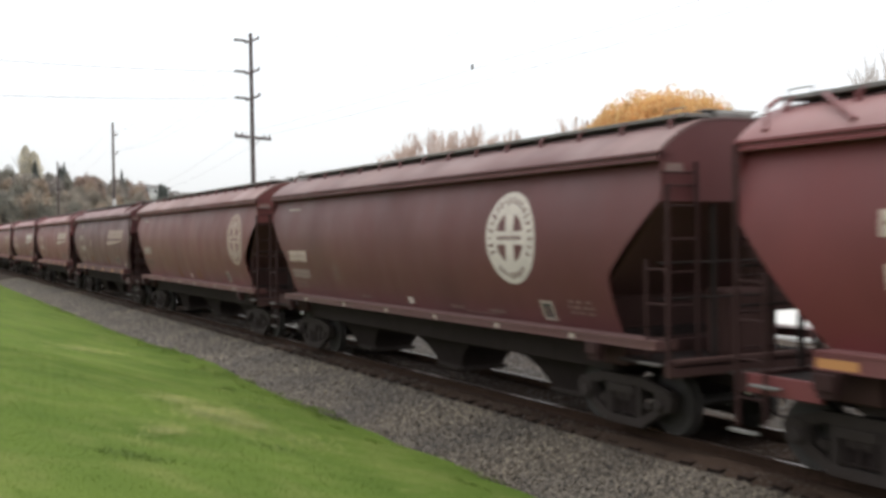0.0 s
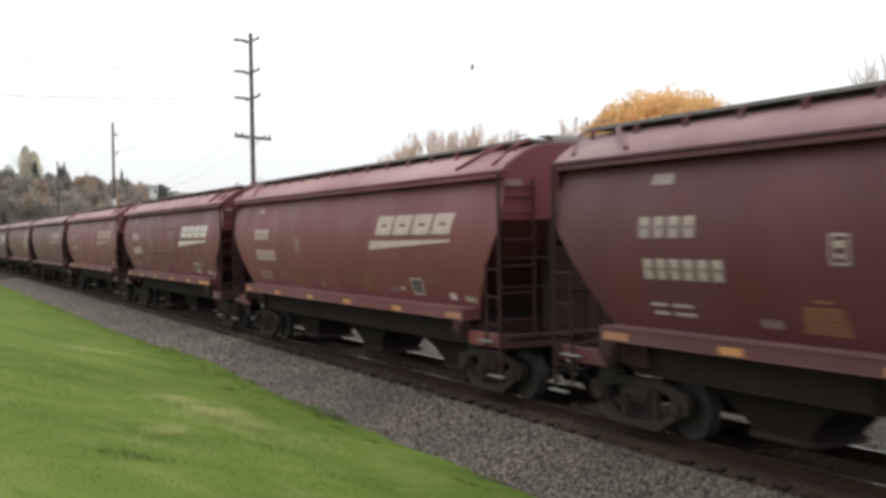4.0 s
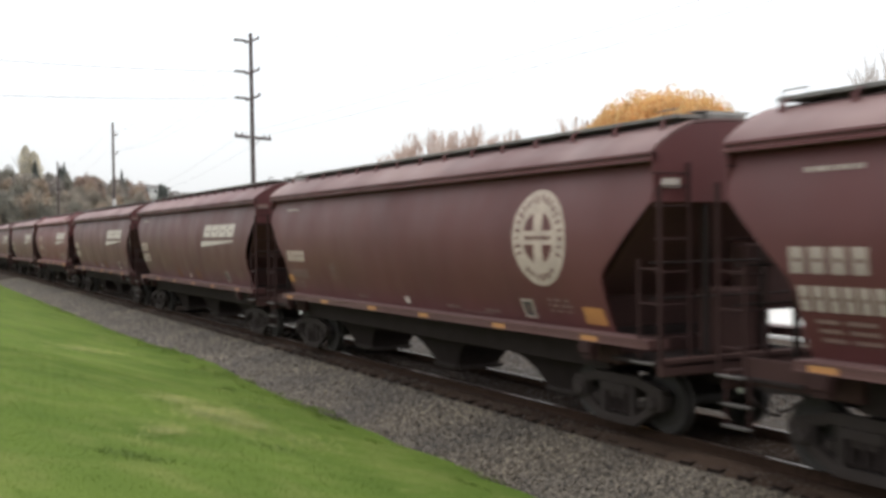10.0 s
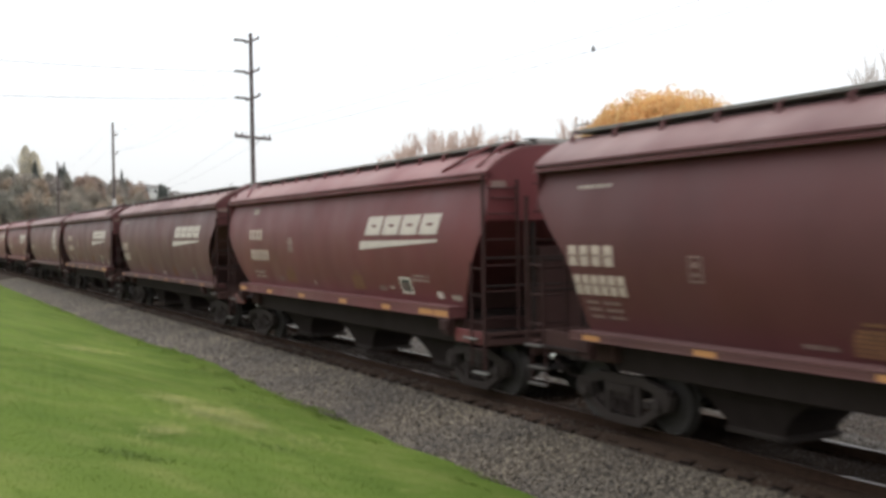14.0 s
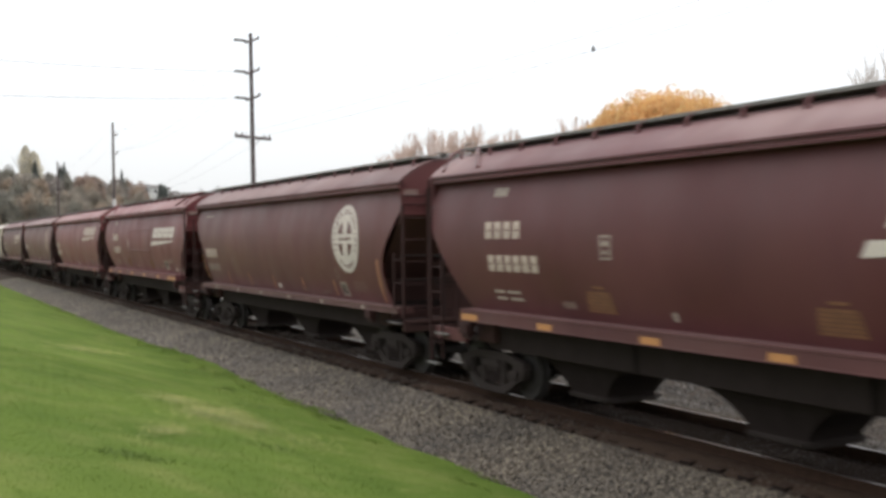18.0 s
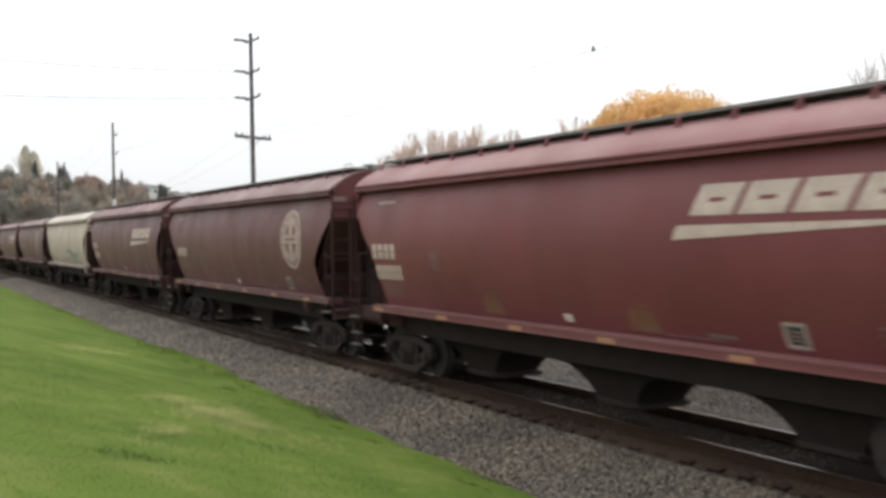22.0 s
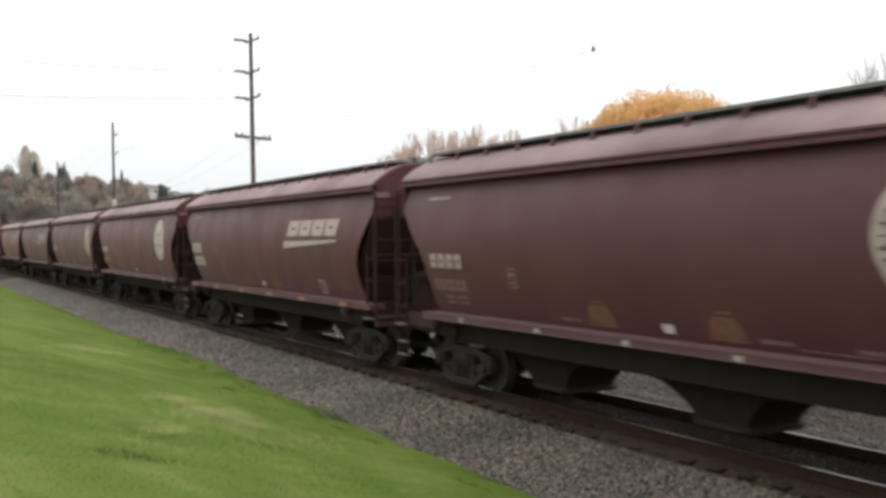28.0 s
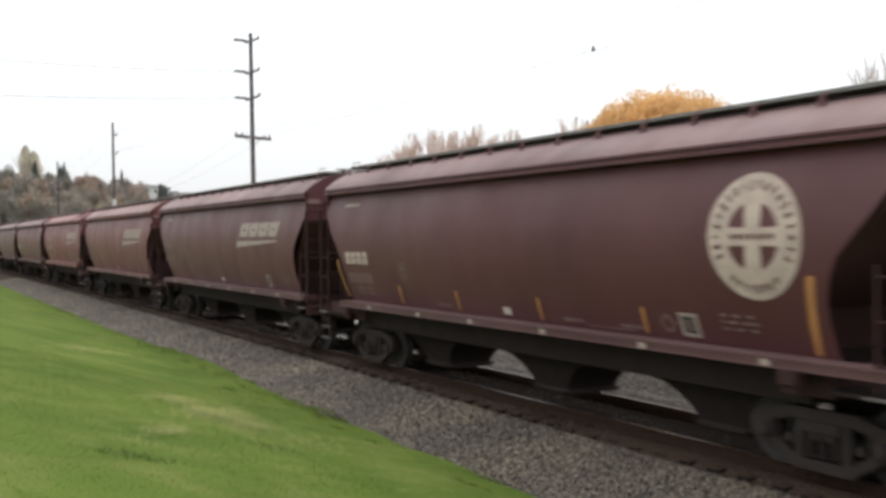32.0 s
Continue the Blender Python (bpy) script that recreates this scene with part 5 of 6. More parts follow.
# centre of each car along the track at 17 s, its end form, paint and marks
FLEET = [
    (207.1, "slant", RED, "word", WHITE, 2.64, "yellow", ("bold",), "oxide red covered hopper car with a slanted white logo"),
    (189.53, "angled", BROWN, "disc", WHITE, 4.27, "white", ("square",), "dark brown covered hopper car with a round white emblem"),
    (171.6, "angled", RUSSET, "disc", AGED, 6.07, "white", ("square", "chalk"), "russet brown covered hopper car with a round cream emblem"),
    (153.9, "slant", MAROON, "word", AGED, 2.64, "yellow", ("amber",), "dark maroon covered hopper car with a slanted white logo"),
    (136.4, "slant", RED, "word", CREAM, 2.64, "yellow", ("amber",), "red covered hopper car with slanted white logo and pale lettering"),
    (119.15, "slant", CRIMSON, "word", WHITE, 2.64, "yellow", ("amber", "rails", "bold"), "crimson covered hopper car with side stiffeners and white logo"),
    (101.8, "slant", RED, "word", AGED, 2.64, "orange", ("amber",), "faded red covered hopper car with a slanted cream logo"),
    (84.33, "angled", BROWN, "word", AGED, 2.64, "yellow", ("square", "chalk"), "dusty brown covered hopper car with a slanted cream logo"),
    (66.45, "angled", BROWN, "disc", CREAM, 5.31, "yellow", ("fore_placard", "square"), "dark brown covered hopper car with a yellowed round emblem"),
    (48.55, "round", MAROON, "word", WHITE, 2.64, "orange", ("square", "chalk"), "dark maroon covered hopper car with a slanted white logo"),
    (30.65, "round", MAROON, "word", WHITE, 2.64, "yellow", ("square", "bold", "chalk"), "dark maroon brown covered hopper car with a slanted white logo"),
    (12.95, "slant", CRIMSON, "word", WHITE, 2.64, "yellow", ("amber", "bold"), "crimson covered hopper car with a slanted white logo"),
    (-4.7, "round", MAROON, "word", WHITE, 2.64, "orange", ("amber",), "maroon covered hopper car with a slanted white logo"),
    (-22.48, "slant", MAROON, "word", WHITE, 2.64, "yellow", ("amber", "bold"), "deep maroon covered hopper car with a slanted white logo"),
    (-39.98, "round", BROWN, "disc", WHITE, 5.25, "white", ("strips",), "dark brown covered hopper car with emblem and upright tape strips"),
    (-57.55, "slant", CRIMSON, "word", WHITE, 2.64, "yellow", ("amber", "rails", "bold"), "crimson covered hopper car with side stiffeners and white logo"),
    (-75.15, "round", RED, "word", CREAM, 3.05, "orange", ("amber", "high"), "faded red covered hopper car with a slanted cream logo"),
    (-93.03, "angled", BROWN, "disc", AGED, 5.4, "orange", ("dim",), "dusty brown covered hopper car with a yellowed round emblem"),
    (-110.85, "round", MAROON, "word", CREAM, 2.64, "orange", ("amber", "square"), "maroon covered hopper car with a slanted cream logo"),
    (-128.6, "grey", GREY, "", WHITE, 0.0, "", (), "pale grey covered hopper car with teal spray-painted scrawl"),
    (-146.47, "round", UMBER, "disc", FADED, 4.3, "white", ("square", "chalk"), "dark umber covered hopper car with a faded round emblem"),
    (-164.3, "round", MAROON, "word", CREAM, 2.64, "orange", ("square", "chalk"), "maroon brown covered hopper car with a slanted cream logo"),
    (-182.1, "round", BROWN, "disc", WHITE, 5.35, "white", ("placard", "square"), "brown covered hopper car with a bright round white emblem"),
    (-199.95, "round", UMBER, "disc", CREAM, 6.08, "white", ("strips", "bright"), "umber covered hopper car with emblem and yellow tape strips"),
    (-217.7, "round", UMBER, "word", FADED, 2.6, "white", ("dim",), "dark umber covered hopper car with a worn slanted logo"),
    (-235.55, "round", RUSSET, "word", FADED, 2.6, "white", ("dim",), "russet covered hopper car with a worn slanted logo"),
    (-253.0, "slant", RED, "word", FADED, 2.6, "orange", (), "faded red covered hopper car with a worn slanted logo"),
    (-270.5, "round", BROWN, "", WHITE, 2.75, "white", ("dim",), "brown covered hopper car with no logo on its side"),
    (-288.3, "round", UMBER, "", WHITE, 2.75, "white", ("dim",), "dark umber covered hopper car with no logo on its side"),
    (-306.1, "round", BROWN, "word", FADED, 2.6, "white", ("dim",), "brown covered hopper car with a worn slanted logo"),
]
TRAIN = []
car_rng = random.Random(21)
for at_17, kind, mat, mark, mark_mat, mark_x, tape, extras, label in FLEET:
    TRAIN.append((hopper_car(kind, mat, mark, mark_mat, mark_x, tape, extras, label, car_rng), at_17))

# ---- poles and wires ----

def utility_pole(x, y, height, lean, arms, wide_arm, label):
    p = thing("utility_pole", pose(x, y, -0.6, 0, lean, 0), label, "utility pole", "poles along the track")
    part("post", lambda: tube(bmesh.new(), [(0, 0, 0), (0, 0, height * 0.5), (0, 0, height)], 0.2, 10, 0.13), POLEW, p)
    for z in arms:
        arm = part("crossarm", lambda: tube(bmesh.new(), [(-0.05, -0.45 if wide_arm else 0.0, -0.16 if wide_arm else -0.02), (0, 0, 0), (0.1, 0.55, 0.2)], 0.08, 6), POLEW, p, "", ("stub_arm", wide_arm > 0), pose(0.1, 0, z))
        if wide_arm:
            part("insulator", lambda: lathe(bmesh.new(), [(-1.25, 0.03)] + [(-1.2 + i * 0.09, 0.07 if i % 2 else 0.12) for i in range(10)] + [(-0.3, 0.05)], 10, "y"), PORCELAIN, arm, "string of grey insulators", "string", pose(-0.05, 0, -0.02, -2, 0, 0))
        part("insulator", lambda: lathe(bmesh.new(), [(0, 0.04), (0.05, 0.09), (0.1, 0.05), (0.16, 0.09), (0.2, 0.03)], 8, "z"), PORCELAIN, arm, "", "post_insulator", pose(0.09, 0.5, 0.2))
    if wide_arm:
        arm = part("crossarm", lambda: box(bmesh.new(), -0.08, 0.08, -1.75, 1.75, -0.1, 0.1, 0.01), POLEW, p, "", "wide_arm", pose(0.18, 0, wide_arm, 0, 0, 28))
        for a in (-1.65, -1.1, 1.1, 1.65):
            part("insulator", lambda: lathe(bmesh.new(), [(0, 0.04), (0.05, 0.07), (0.1, 0.04), (0.16, 0.07), (0.2, 0.03)], 8, "z"), PORCELAIN, arm, "", "pin", pose(0, a, 0.1))
        for a in (-1, 1):
            part("brace", lambda: tube(bmesh.new(), [(0, 0, 0), (0, 0.8, 0.55)], 0.025, 5), POLEW, arm, "", "armbrace", pose(0, 0, -0.6, 0, 0, 0 if a > 0 else 180))
    return p


utility_pole(-71.5, 22.7, 17.95, -0.5, [17.4, 15.2, 13.35], 10.57, "tall weathered timber utility pole with crossarms behind the train")
second_pole = utility_pole(-131.8, 24.2, 17.8, -0.8, [16.15, 13.9], 0, "tall timber utility pole further along the track")
part("sleeve", lambda: tube(bmesh.new(), [(0, 0, 6.6), (0, 0, 8.4)], 0.22, 10), CONCRETE, second_pole, "pale sleeve round the pole")
utility_pole(-198.2, 26.6, 17.5, 0.3, [16.1, 13.8], 0, "distant timber utility pole along the track")
utility_pole(-10.0, 21.5, 18.0, 0.0, [17.55, 15.2, 12.95], 10.15, "tall weathered timber utility pole with crossarms")


def wire(a, b, sag, r=0.008):
    pts = []
    for i in range(25):
        k = i / 24
        p = Vector(a).lerp(Vector(b), k)
        p.z -= sag * 4 * k * (1 - k)
        pts.append(p)
    ob = new("overhead_wire", mesh_of(tube(bmesh.new(), pts, r, 4), "overhead_wire", WIRE))
    tagged(ob, "thin grey overhead wire strung between poles", "wire", "overhead wires")


for z, z1 in ((16.85, 17.0), (14.6, 14.6), (12.7, 12.3)):
    wire((-71.6, 21.75, z), (-10.1, 20.5, z1), 1.1)
for z0, z1 in ((17.0, 15.7), (14.6, 13.5)):
    wire((-71.6, 21.75, z0), (-131.9, 23.2, z1), 1.3)
    wire((-71.4, 23.1, z0 + 0.2), (-131.7, 24.6, z1 + 0.3), 1.4)
for z0, z1 in ((15.7, 15.6), (13.5, 13.3)):
    wire((-131.9, 23.2, z0), (-198.3, 25.6, z1), 1.4)
for a in (-1.0, 1.0):
    wire((-71.3, 22.7 + a, 10.17), (-131.8, 24.2 + a * 0.6, 8.2), 1.2)
wire((-71.6, 21.75, 14.6), (-59.5, -6.0, 12.9), 0.35, 0.02)
for a in (-1.0, 1.0):
    wire((-71.3, 22.7 + a, 10.17), (-10.0, 21.5 + a, 9.7), 0.25, 0.009)
wire((-71.6, 21.75, 12.7), (-59.5, -6.0, 10.6), 0.25, 0.011)
wire((-71.6, 21.75, 12.75), (-59.5, -6.1, 10.75), 0.3, 0.01)


# ---- trees ----
def grow(rng, base, direction, length, radius, depth, out, spread=0.5, up=0.25):
    """Collect branch segments (start, end, r0, r1) of a bare tree."""
    p, d = Vector(base), Vector(direction).normalized()
    n = 3
    for i in range(n):
        d = (d + Vector((rng.gauss(0, 0.1), rng.gauss(0, 0.1), rng.gauss(0, 0.06) + up * 0.12))).normalized()
        q = p + d * length / n
        r0, r1 = radius * (1 - 0.5 * i / n), radius * (1 - 0.5 * (i + 1) / n)
        out.append((p, q, r0, r1))
        if depth > 0 and i > 0:
            for _ in range(rng.choice((1, 2))):
                side = Vector((rng.gauss(0, 1), rng.gauss(0, 1), rng.uniform(-0.1, 0.9)))
                grow(rng, q, d + side.normalized() * spread * rng.uniform(0.8, 1.5), length * rng.uniform(0.5, 0.72), r1 * 0.65, depth - 1, out, spread, up)
        p = q
    if depth > 0:
        grow(rng, p, d, length * 0.65, radius * 0.5, depth - 1, out, spread, up)


def branch_mesh(name, segs, mat, thin):
    verts, faces = [], []
    for p, q, r0, r1 in segs:
        d = (q - p).normalized()
        u = d.orthogonal().normalized()
        w = d.cross(u)
        b = len(verts)
        for c, r in ((p, max(r0, thin)), (q, max(r1, thin))):
            verts += [c + (u * math.cos(a) + w * math.sin(a)) * r for a in (0, 2.094, 4.189)]
        faces += [(b + j, b + (j + 1) % 3, b + 3 + (j + 1) % 3, b + 3 + j) for j in range(3)]
    return raw_mesh(name, verts, faces, mat)


def bare_tree(x, y, height, seed, depth, label, thin=0.02, z=-0.6, spread=0.55, twig=TWIG, up=0.25):
    rng = random.Random(seed)
    t = thing("bare_tree", pose(x, y, z), label, "tree", "bare autumn trees")
    segs = []
    grow(rng, (0, 0, 0), (rng.gauss(0, 0.05), rng.gauss(0, 0.05), 1), height * 0.45, height * 0.022, depth, segs, spread, up)
    top = max(s[1].z for s in segs)
    k = height / top
    segs = [(p * k, q * k, a, b) for p, q, a, b in segs]
    trunk = [s for s in segs if s[2] > height * 0.009]
    new_t = new("trunk", branch_mesh("trunk", trunk, BARK, 0.03))
    new_t.parent = t
    crown = [s for s in segs if s[2] <= height * 0.009]
    new_c = new("crown", branch_mesh("crown", crown, twig, thin))
    new_c.parent = t
    return t


def leafy_tree(x, y, height, width, mat, seed, n, size, label, z=-0.6, low=0.25, shape="round", name="autumn_tree", group="leafy trees", boxy=2.0):
    rng = np.random.default_rng(seed)
    t = thing(name, pose(x, y, z), label, "tree", group)
    segs, r2 = [], random.Random(seed)
    grow(r2, (0, 0, 0), (0, 0, 1), height * 0.5, height * 0.02, 2, segs, 0.6)
    k = height * 0.8 / max(s[1].z for s in segs)
    ob = new("trunk", branch_mesh("trunk", [(p * k, q * k, a, b) for p, q, a, b in segs], BARK, 0.02))
    ob.parent = t
    if shape == "round":
        m = 60 if boxy == 2.0 else 1800
        c = rng.normal(size=(m, 3))
        c[:, 2] = np.abs(c[:, 2]) * 1.0
        c /= (np.abs(c) ** boxy).sum(axis=1)[:, None] ** (1 / boxy)
        c *= rng.uniform(0.5, 0.78, (m, 1)) if boxy == 2.0 else rng.uniform(0.78, 0.9, (m, 1))
        c[:, 2] -= 0.12
        rad = rng.uniform(0.16, 0.28, m) if boxy == 2.0 else rng.uniform(0.08, 0.17, m)
        i = rng.integers(0, m, n)
        d = rng.normal(size=(n, 3))
        d /= np.linalg.norm(d, axis=1)[:, None]
        q = c[i] + d * (rad[i] * rng.uniform(0.55, 1.0, n) ** 0.5)[:, None]
        pos = q * np.array([width / 2, width / 2, height * (1 - low) / 1.12])
        pos[:, 2] += height * low + height * (1 - low) * 0.12
    elif shape == "cone":
        kk = rng.random(n) ** 0.7
        zz = height * (1 - kk * (1 - low))
        tier = 0.75 + 0.25 * np.sin(kk * 40)
        a = rng.uniform(0, 6.28, n)
        rr = width / 2 * kk * tier * rng.uniform(0.3, 1.0, n) ** 0.5
        pos = np.stack([rr * np.cos(a), rr * np.sin(a), zz - rr * 0.25], -1)
    else:
        kk = rng.random(n)
        a = rng.uniform(0, 6.28, n)
        wid = width / 2 * np.sin(np.pi * np.clip(kk * 0.9 + 0.1, 0, 1)) ** 0.6
        rr = wid * rng.uniform(0.2, 1.0, n) ** 0.5 * (0.85 + 0.15 * np.sin(a * 3 + kk * 9))
        pos = np.stack([rr * np.cos(a), rr * np.sin(a), height * (low + (1 - low) * kk)], -1)
    pos[:, 2] *= height / np.quantile(pos[:, 2], 0.995)
    cr = new("crown", shards("crown", pos, size, mat, rng))
    cr.parent = t
    return t


leafy_tree(-45.8, 38.2, 10.8, 10.6, LEAF_ORANGE, 5, 220000, 0.085, "broad rounded tree with golden orange autumn leaves", low=0.2, boxy=3.0)
for i, (x, y, hh) in enumerate(((-81.5, 37.6, 10.6), (-80.9, 39.4, 12.0), (-79.8, 41.4, 12.6), (-78.9, 43.2, 12.4), (-78.0, 45.0, 12.6), (-77.0, 46.6, 12.2), (-76.0, 48.4, 11.8), (-82.4, 36.0, 9.4), (-80.3, 40.4, 11.9), (-79.3, 42.3, 12.3), (-78.4, 44.1, 12.2), (-77.5, 45.8, 12.4), (-76.5, 47.5, 11.6))):
    bare_tree(x, y, hh + 0.4, 40 + i, 5, "bare pinkish grey deciduous tree behind the train", 0.012, spread=0.42, up=1.5)
bare_tree(-50.8, 35.5, 10.4, 61, 5, "small bare tree beside the orange one", 0.01, spread=0.4, up=1.5)
for x, y, hh, seed in ((-29.25, 35.85, 10.5, 63), (-28.65, 36.25, 11.0, 64), (-28.1, 36.5, 11.1, 66)):
    bare_tree(x, y, hh, seed, 4, "thin upright bare grey tree behind the train", 0.014, spread=0.4, twig=GREYTWIG, up=1.0)


# ---- the pale paved lot beyond the tracks, with a dark hedge along it ----
lot = new("paved_lot", mesh_of(prism(bmesh.new(), [(25.5, -0.62), (43.0, -0.62), (43.0, -0.5), (25.5, -0.5)], -140, 120, "x"), "paved_lot", CONCRETE))
tagged(lot, "wide pale concrete lot beyond the tracks", "pavement", kind="structure")
hedge_rng = random.Random(12)
for i in range(16):
    leafy_tree(-70 + i * 4.2 + hedge_rng.uniform(-0.6, 0.6), 45 + hedge_rng.uniform(-0.6, 0.6), hedge_rng.uniform(3.4, 4.3), hedge_rng.uniform(5.0, 6.0), LEAF_DARK, 600 + i, 2600, 0.16, "dark evergreen hedge shrub beyond the lot", low=0.05, name="hedge_shrub", group="shrubs beyond the lot")


# ---- the far hillside ----
def hill_z(x, y):
    """Height of the wooded rise far down the line."""
    d = math.hypot(x, y)
    k = min(max((d - 240) / 190, 0), 1)
    k = k * k * (3 - 2 * k)
    side = 25.5 - 0.10 * max(y - 25, 0)
    return -0.6 + max(side, 4) * k + noise.noise((x * 0.02, y * 0.02, 0.5)) * 1.2 * k


def build_hill():
    verts, faces = [], []
    xs, ys = [-230 - i * 16 for i in range(30)], [-220 + i * 16 for i in range(34)]
    for x in xs:
        for y in ys:
            near = min(max((abs(y - TRACK_Y) - 6) / 14, 0), 1) if x > -400 else 1
            verts.append((x, y, -0.7 + (hill_z(x, y) + 0.6) * near))
    n = len(ys)
    for i in range(len(xs) - 1):
        for j in range(n - 1):
            a = i * n + j
            faces.append((a, a + 1, a + n + 1, a + n))
    ob = new("hillside", smooth(raw_mesh("hillside", verts, faces, HILL)))
    tagged(ob, "brushy brown and green hillside far down the line", "hill", kind="structure")


build_hill()


def house(x, y, w, d, hgt, turn, wallm, label):
    z = hill_z(x, y) + 0.4
    hs = thing("house", pose(x, y, z, 0, 0, turn), label, "house", "houses on the hillside")
    part("wall", lambda: box(bmesh.new(), -w / 2, w / 2, -d / 2, d / 2, -1.5, hgt), wallm, hs)
    part("roof", lambda: prism(bmesh.new(), [(-d / 2 - 0.5, hgt), (d / 2 + 0.5, hgt), (0, hgt + d * 0.2)], -w / 2 - 0.5, w / 2 + 0.5, "x"), ROOFING, hs)
    for i in range(3):
        for s in (-1, 1):
            win = part("window", lambda: box(bmesh.new(), -0.6, 0.6, -0.05, 0.05, 0, 1.3), HOUSEW, hs, "", "hwin", pose((i - 1) * w * 0.3, s * (d / 2 + 0.02), hgt * 0.45))
            part("pane", lambda: box(bmesh.new(), -0.5, 0.5, -0.065, 0.065, 0.1, 1.2), GLASSD, win, "", "hpane")


def by_bearing(px_deg, dist):
    """A place at a bearing (degrees from the track's normal) and distance from the camera."""
    return -dist * math.sin(radians(px_deg)), dist * math.cos(radians(px_deg))


def bearing(u):
    """Bearing of the place that lies u thousandths of the view's width from its left edge."""
    return YAW + math.degrees(math.atan((0.5 - u / 1000) * 2 * math.tan(radians(23))))


for u, dist, w, hgt, wm, lab in ((169, 406, 8, 3.4, HOUSEW, "white house with a grey roof on the hillside"), (180, 416, 8, 3.4, HOUSEW, "long white house on the hillside"), (190, 418, 8, 2.2, HOUSEC, "cream house on the hillside"), (4, 322, 7, 4.5, HOUSEW, "white house by the foot of the hill"), (161, 402, 5, 3.5, HOUSEW, "small white house on the hillside"), (204, 415, 9, 2.0, HOUSEC, "cream house on the hillside")):
    x, y = by_bearing(bearing(u), dist)
    house(x, y, w, 6, hgt, random.Random(u).uniform(75, 95), wm, lab)


def hill_trees():
    rng = random.Random(77)
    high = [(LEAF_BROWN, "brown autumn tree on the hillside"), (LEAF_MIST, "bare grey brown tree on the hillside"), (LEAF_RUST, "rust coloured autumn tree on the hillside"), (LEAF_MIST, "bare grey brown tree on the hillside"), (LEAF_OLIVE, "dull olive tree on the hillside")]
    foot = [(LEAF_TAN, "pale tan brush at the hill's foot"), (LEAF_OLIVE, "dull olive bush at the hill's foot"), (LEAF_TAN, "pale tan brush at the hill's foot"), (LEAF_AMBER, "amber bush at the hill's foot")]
    for i in range(230):
        u = rng.uniform(-40, 252)
        dist = rng.uniform(300, 452)
        x, y = by_bearing(bearing(u), dist)
        if abs(y - TRACK_Y) < 9 or (154 < u < 196 and 388 < dist < 424):
            continue
        z = hill_z(x, y) - 0.5
        m, lab = rng.choice(high if dist > 368 else foot)
        hh = rng.uniform(4.5, 8) * (0.6 if u > 165 else 1)
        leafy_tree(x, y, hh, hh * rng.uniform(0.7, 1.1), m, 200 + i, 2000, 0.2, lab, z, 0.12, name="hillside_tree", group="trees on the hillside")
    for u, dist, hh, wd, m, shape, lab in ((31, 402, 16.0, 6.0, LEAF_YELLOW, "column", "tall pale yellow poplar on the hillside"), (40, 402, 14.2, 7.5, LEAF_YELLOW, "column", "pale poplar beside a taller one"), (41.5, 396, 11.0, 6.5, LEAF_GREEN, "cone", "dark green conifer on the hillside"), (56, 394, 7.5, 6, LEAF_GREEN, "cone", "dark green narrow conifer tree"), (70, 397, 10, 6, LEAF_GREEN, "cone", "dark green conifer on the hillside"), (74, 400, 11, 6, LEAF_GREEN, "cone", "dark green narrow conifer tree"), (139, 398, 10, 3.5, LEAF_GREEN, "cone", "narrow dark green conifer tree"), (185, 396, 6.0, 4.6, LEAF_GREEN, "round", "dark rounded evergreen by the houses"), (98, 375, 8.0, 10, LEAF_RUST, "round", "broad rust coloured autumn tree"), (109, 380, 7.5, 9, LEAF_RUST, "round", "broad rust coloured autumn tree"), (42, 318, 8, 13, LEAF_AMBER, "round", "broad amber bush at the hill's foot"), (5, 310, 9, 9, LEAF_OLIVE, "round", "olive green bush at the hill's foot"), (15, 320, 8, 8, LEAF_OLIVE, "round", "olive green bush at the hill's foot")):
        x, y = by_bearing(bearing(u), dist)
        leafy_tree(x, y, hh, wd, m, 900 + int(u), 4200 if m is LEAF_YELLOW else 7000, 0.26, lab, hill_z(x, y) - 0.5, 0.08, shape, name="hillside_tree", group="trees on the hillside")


hill_trees()


# ---- the bird on the wire ----
def build_bird():
    b = thing("bird", pose(-39.23, 22.26, 10.19), "small dark bird that flits between wires", "bird")
    part("body", lambda: smooth_bm(lathe(bmesh.new(), [(-0.17, 0.02), (-0.12, 0.07), (0.0, 0.1), (0.1, 0.08), (0.17, 0.03)], 10, "z")), FEATHER, b)
    part("head", lambda: lathe(bmesh.new(), [(0.14, 0.02), (0.18, 0.06), (0.24, 0.055), (0.28, 0.02)], 10, "z"), FEATHER, b)
    part("beak", lambda: tube(bmesh.new(), [(0.04, 0, 0.23), (0.12, 0, 0.22)], 0.02, 5, 0.004), FEATHER, b)
    part("tail", lambda: box(bmesh.new(), -0.08, -0.02, -0.03, 0.03, -0.32, -0.12), FEATHER, b)
    for s in (-1, 1):
        part("wing", lambda: prism(bmesh.new(), [(0.06, 0.12), (0.1, -0.02), (-0.02, -0.22), (-0.06, 0.05)], -0.015, 0.015, "y"), FEATHER, b, "", "wing", pose(0, s * 0.1, 0, s * 12, 0, 0))
    return b


def smooth_bm(bm):
    for f in bm.faces:
        f.smooth = True
    return bm


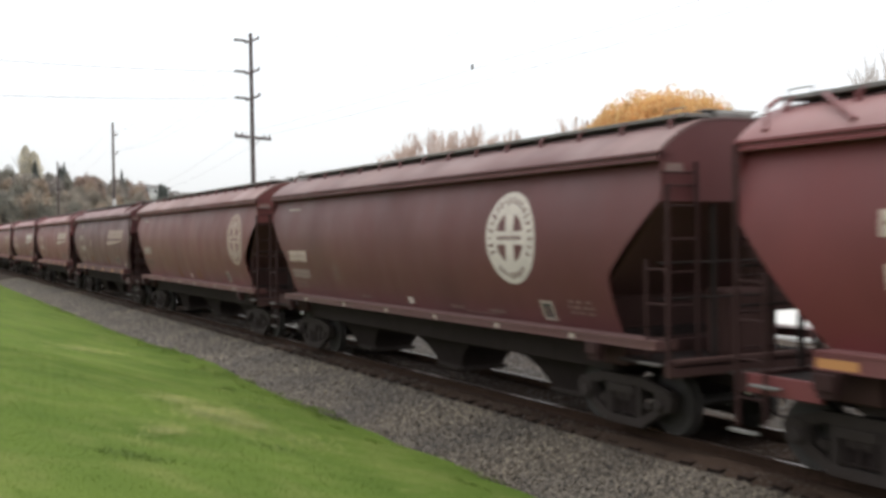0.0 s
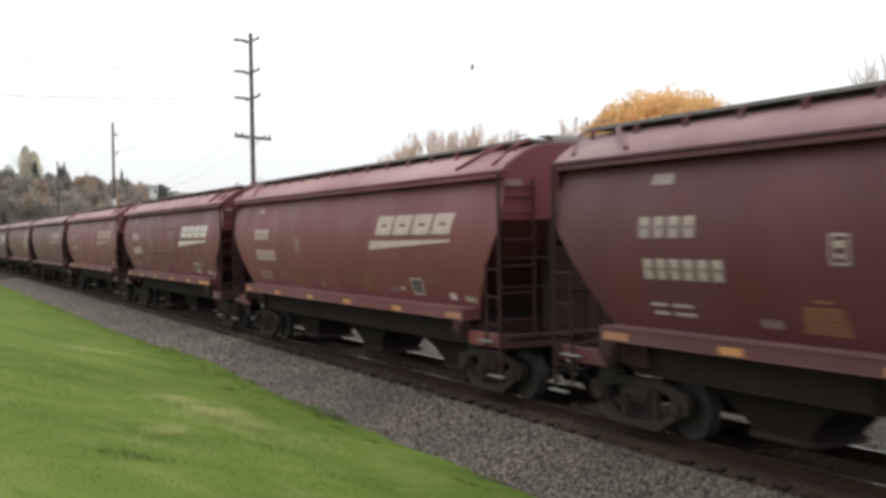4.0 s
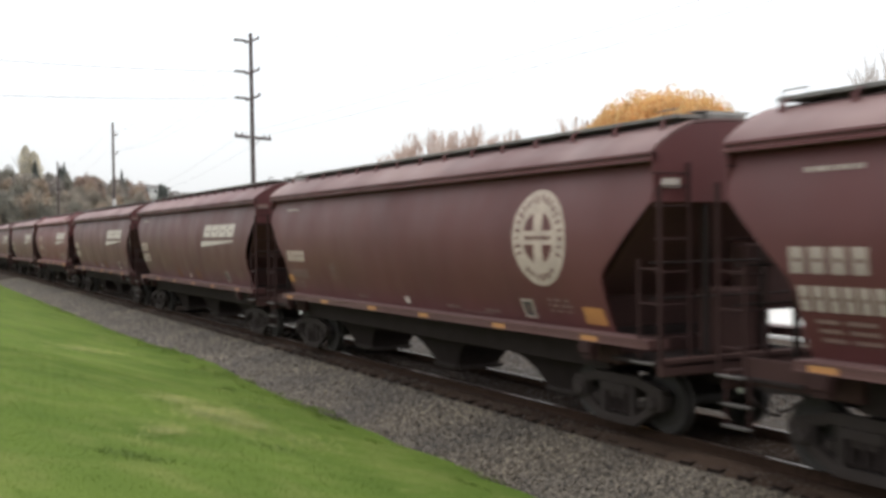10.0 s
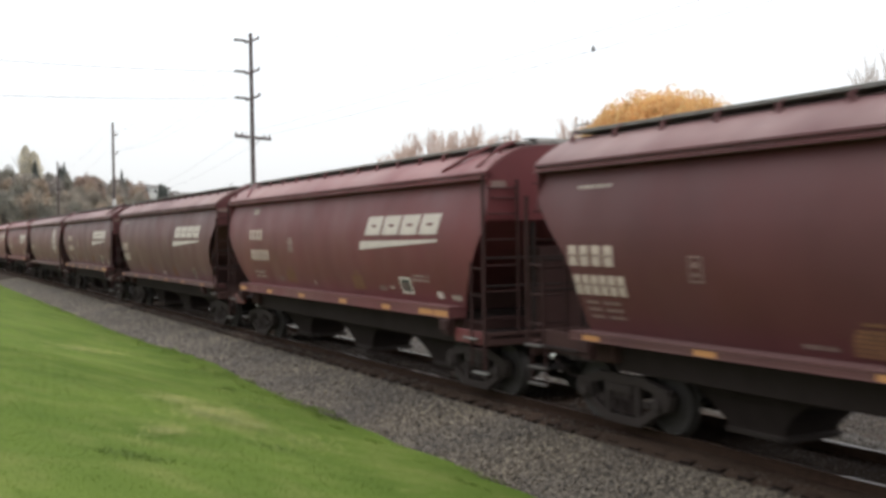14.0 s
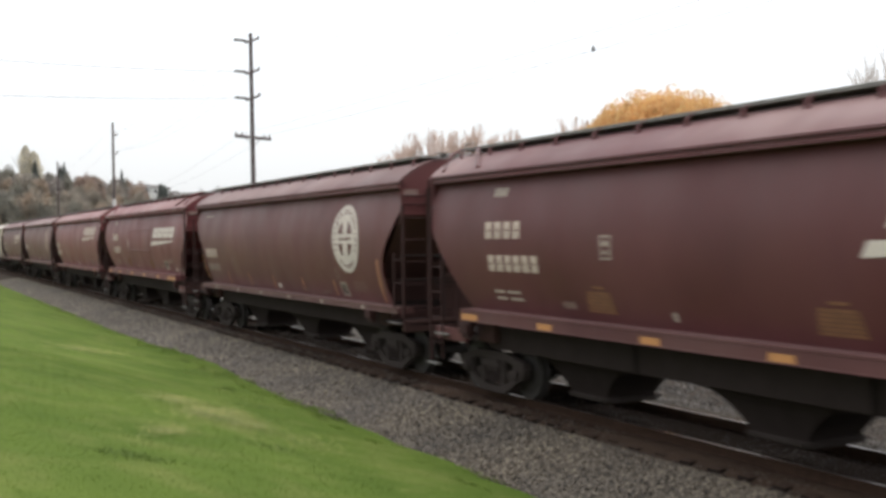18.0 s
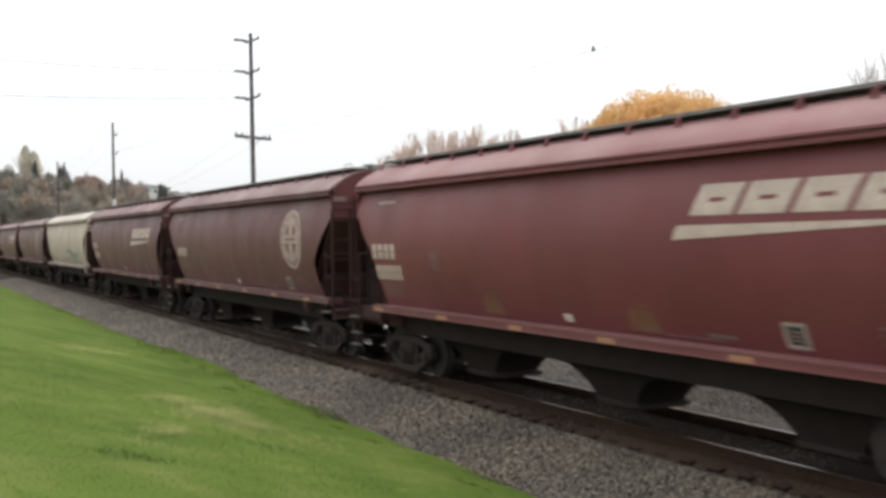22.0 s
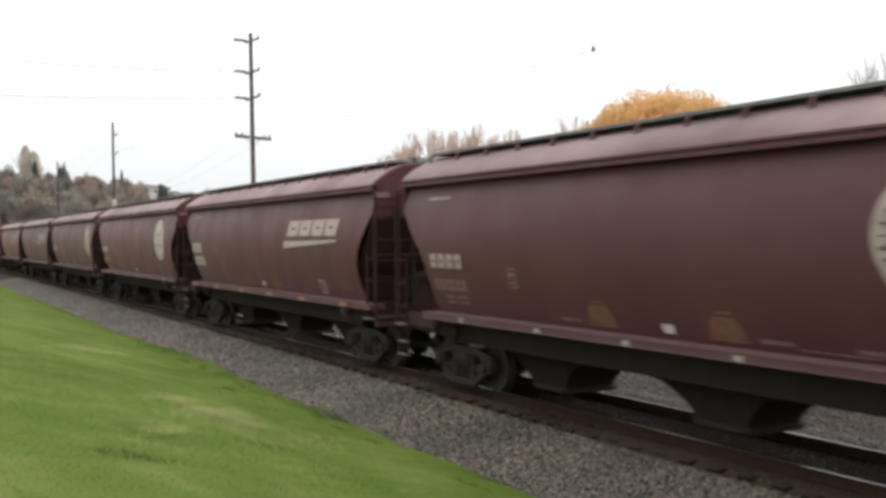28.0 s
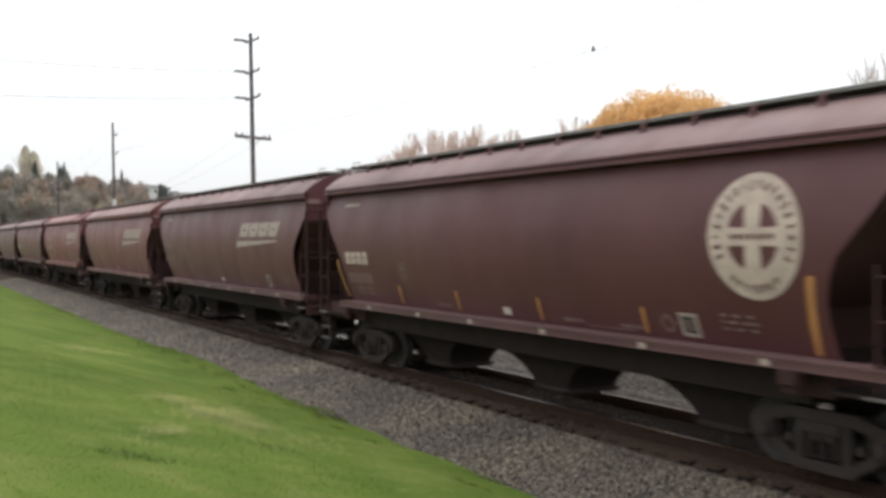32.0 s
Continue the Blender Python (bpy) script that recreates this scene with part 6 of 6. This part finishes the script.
# an unseen wire added for the bird, curved to fit both perches in view
low_wire = [(x, 23.1 - 0.026 * (x + 71.4), 0.001540 * x * x + 0.027218 * x + 8.7948) for x in (-71.4 + 61.4 * i / 40 for i in range(41))]
service = new("service_wire", mesh_of(tube(bmesh.new(), low_wire, 0.004, 4), "service_wire", WIRE))
tagged(service, "thin slack grey service wire between two poles", "wire", "overhead wires")
BIRD = build_bird()
for piece in BIRD.children:
    piece.matrix_basis = Matrix.Scale(0.47, 4) @ piece.matrix_basis


# ---- what moves ----
def motions():
    for car, at_17 in TRAIN:
        walk(car, [(t, pose(at_17 + SPEED * (t - 17.0), TRACK_Y, 0)) for t in (0, 8, 16, 24, 32)])
    # wheels roll without slip; the wheelsets of all cars turn alike
    turn = math.degrees(SPEED / 0.457)
    first = {}
    for car, _ in TRAIN:
        for truck in car.children:
            if not truck.name.startswith("truck"):
                continue
            for ws in truck.children:
                if not ws.name.startswith("wheelset"):
                    continue
                side = ws.location.x > 0
                if side not in first:
                    x = ws.location.x
                    walk(ws, [(k / FPS, pose(x, 0, 0.457, 0, (turn * k / FPS) % 360, 0)) for k in range(int(END * FPS) + 1)])
                    first[side] = ws
                else:
                    src = first[side].animation_data
                    ws.rotation_mode = "QUATERNION"
                    keys = ws.animation_data_create()
                    keys.action = src.action
                    keys.action_slot = src.action_slot
    perch, rest = (-39.23, 22.26, 10.19), (-30.15, 22.03, 9.46)
    low = (-48.31, 22.50, 6.64)
    walk(BIRD, [(0, pose(*perch)), (5.8, pose(*perch)), (6.2, pose(-40.37, 22.29, 10.13)), (6.7, pose(-42.47, 22.35, 9.25)), (7.1, pose(-45.49, 22.43, 7.81)), (7.6, pose(*low)),
                (9.8, pose(-42.91, 22.36, 6.38)), (10.3, pose(-40.49, 22.30, 7.16)), (10.6, pose(-38.54, 22.25, 7.89)), (11.0, pose(-36.67, 22.20, 8.68)), (11.4, pose(-34.71, 22.15, 9.33)), (11.8, pose(-33.03, 22.10, 9.46)),
                (12.2, pose(-31.73, 22.07, 9.62)), (12.6, pose(-30.56, 22.04, 9.59)), (13.0, pose(*rest)), (END, pose(*rest))])


motions()
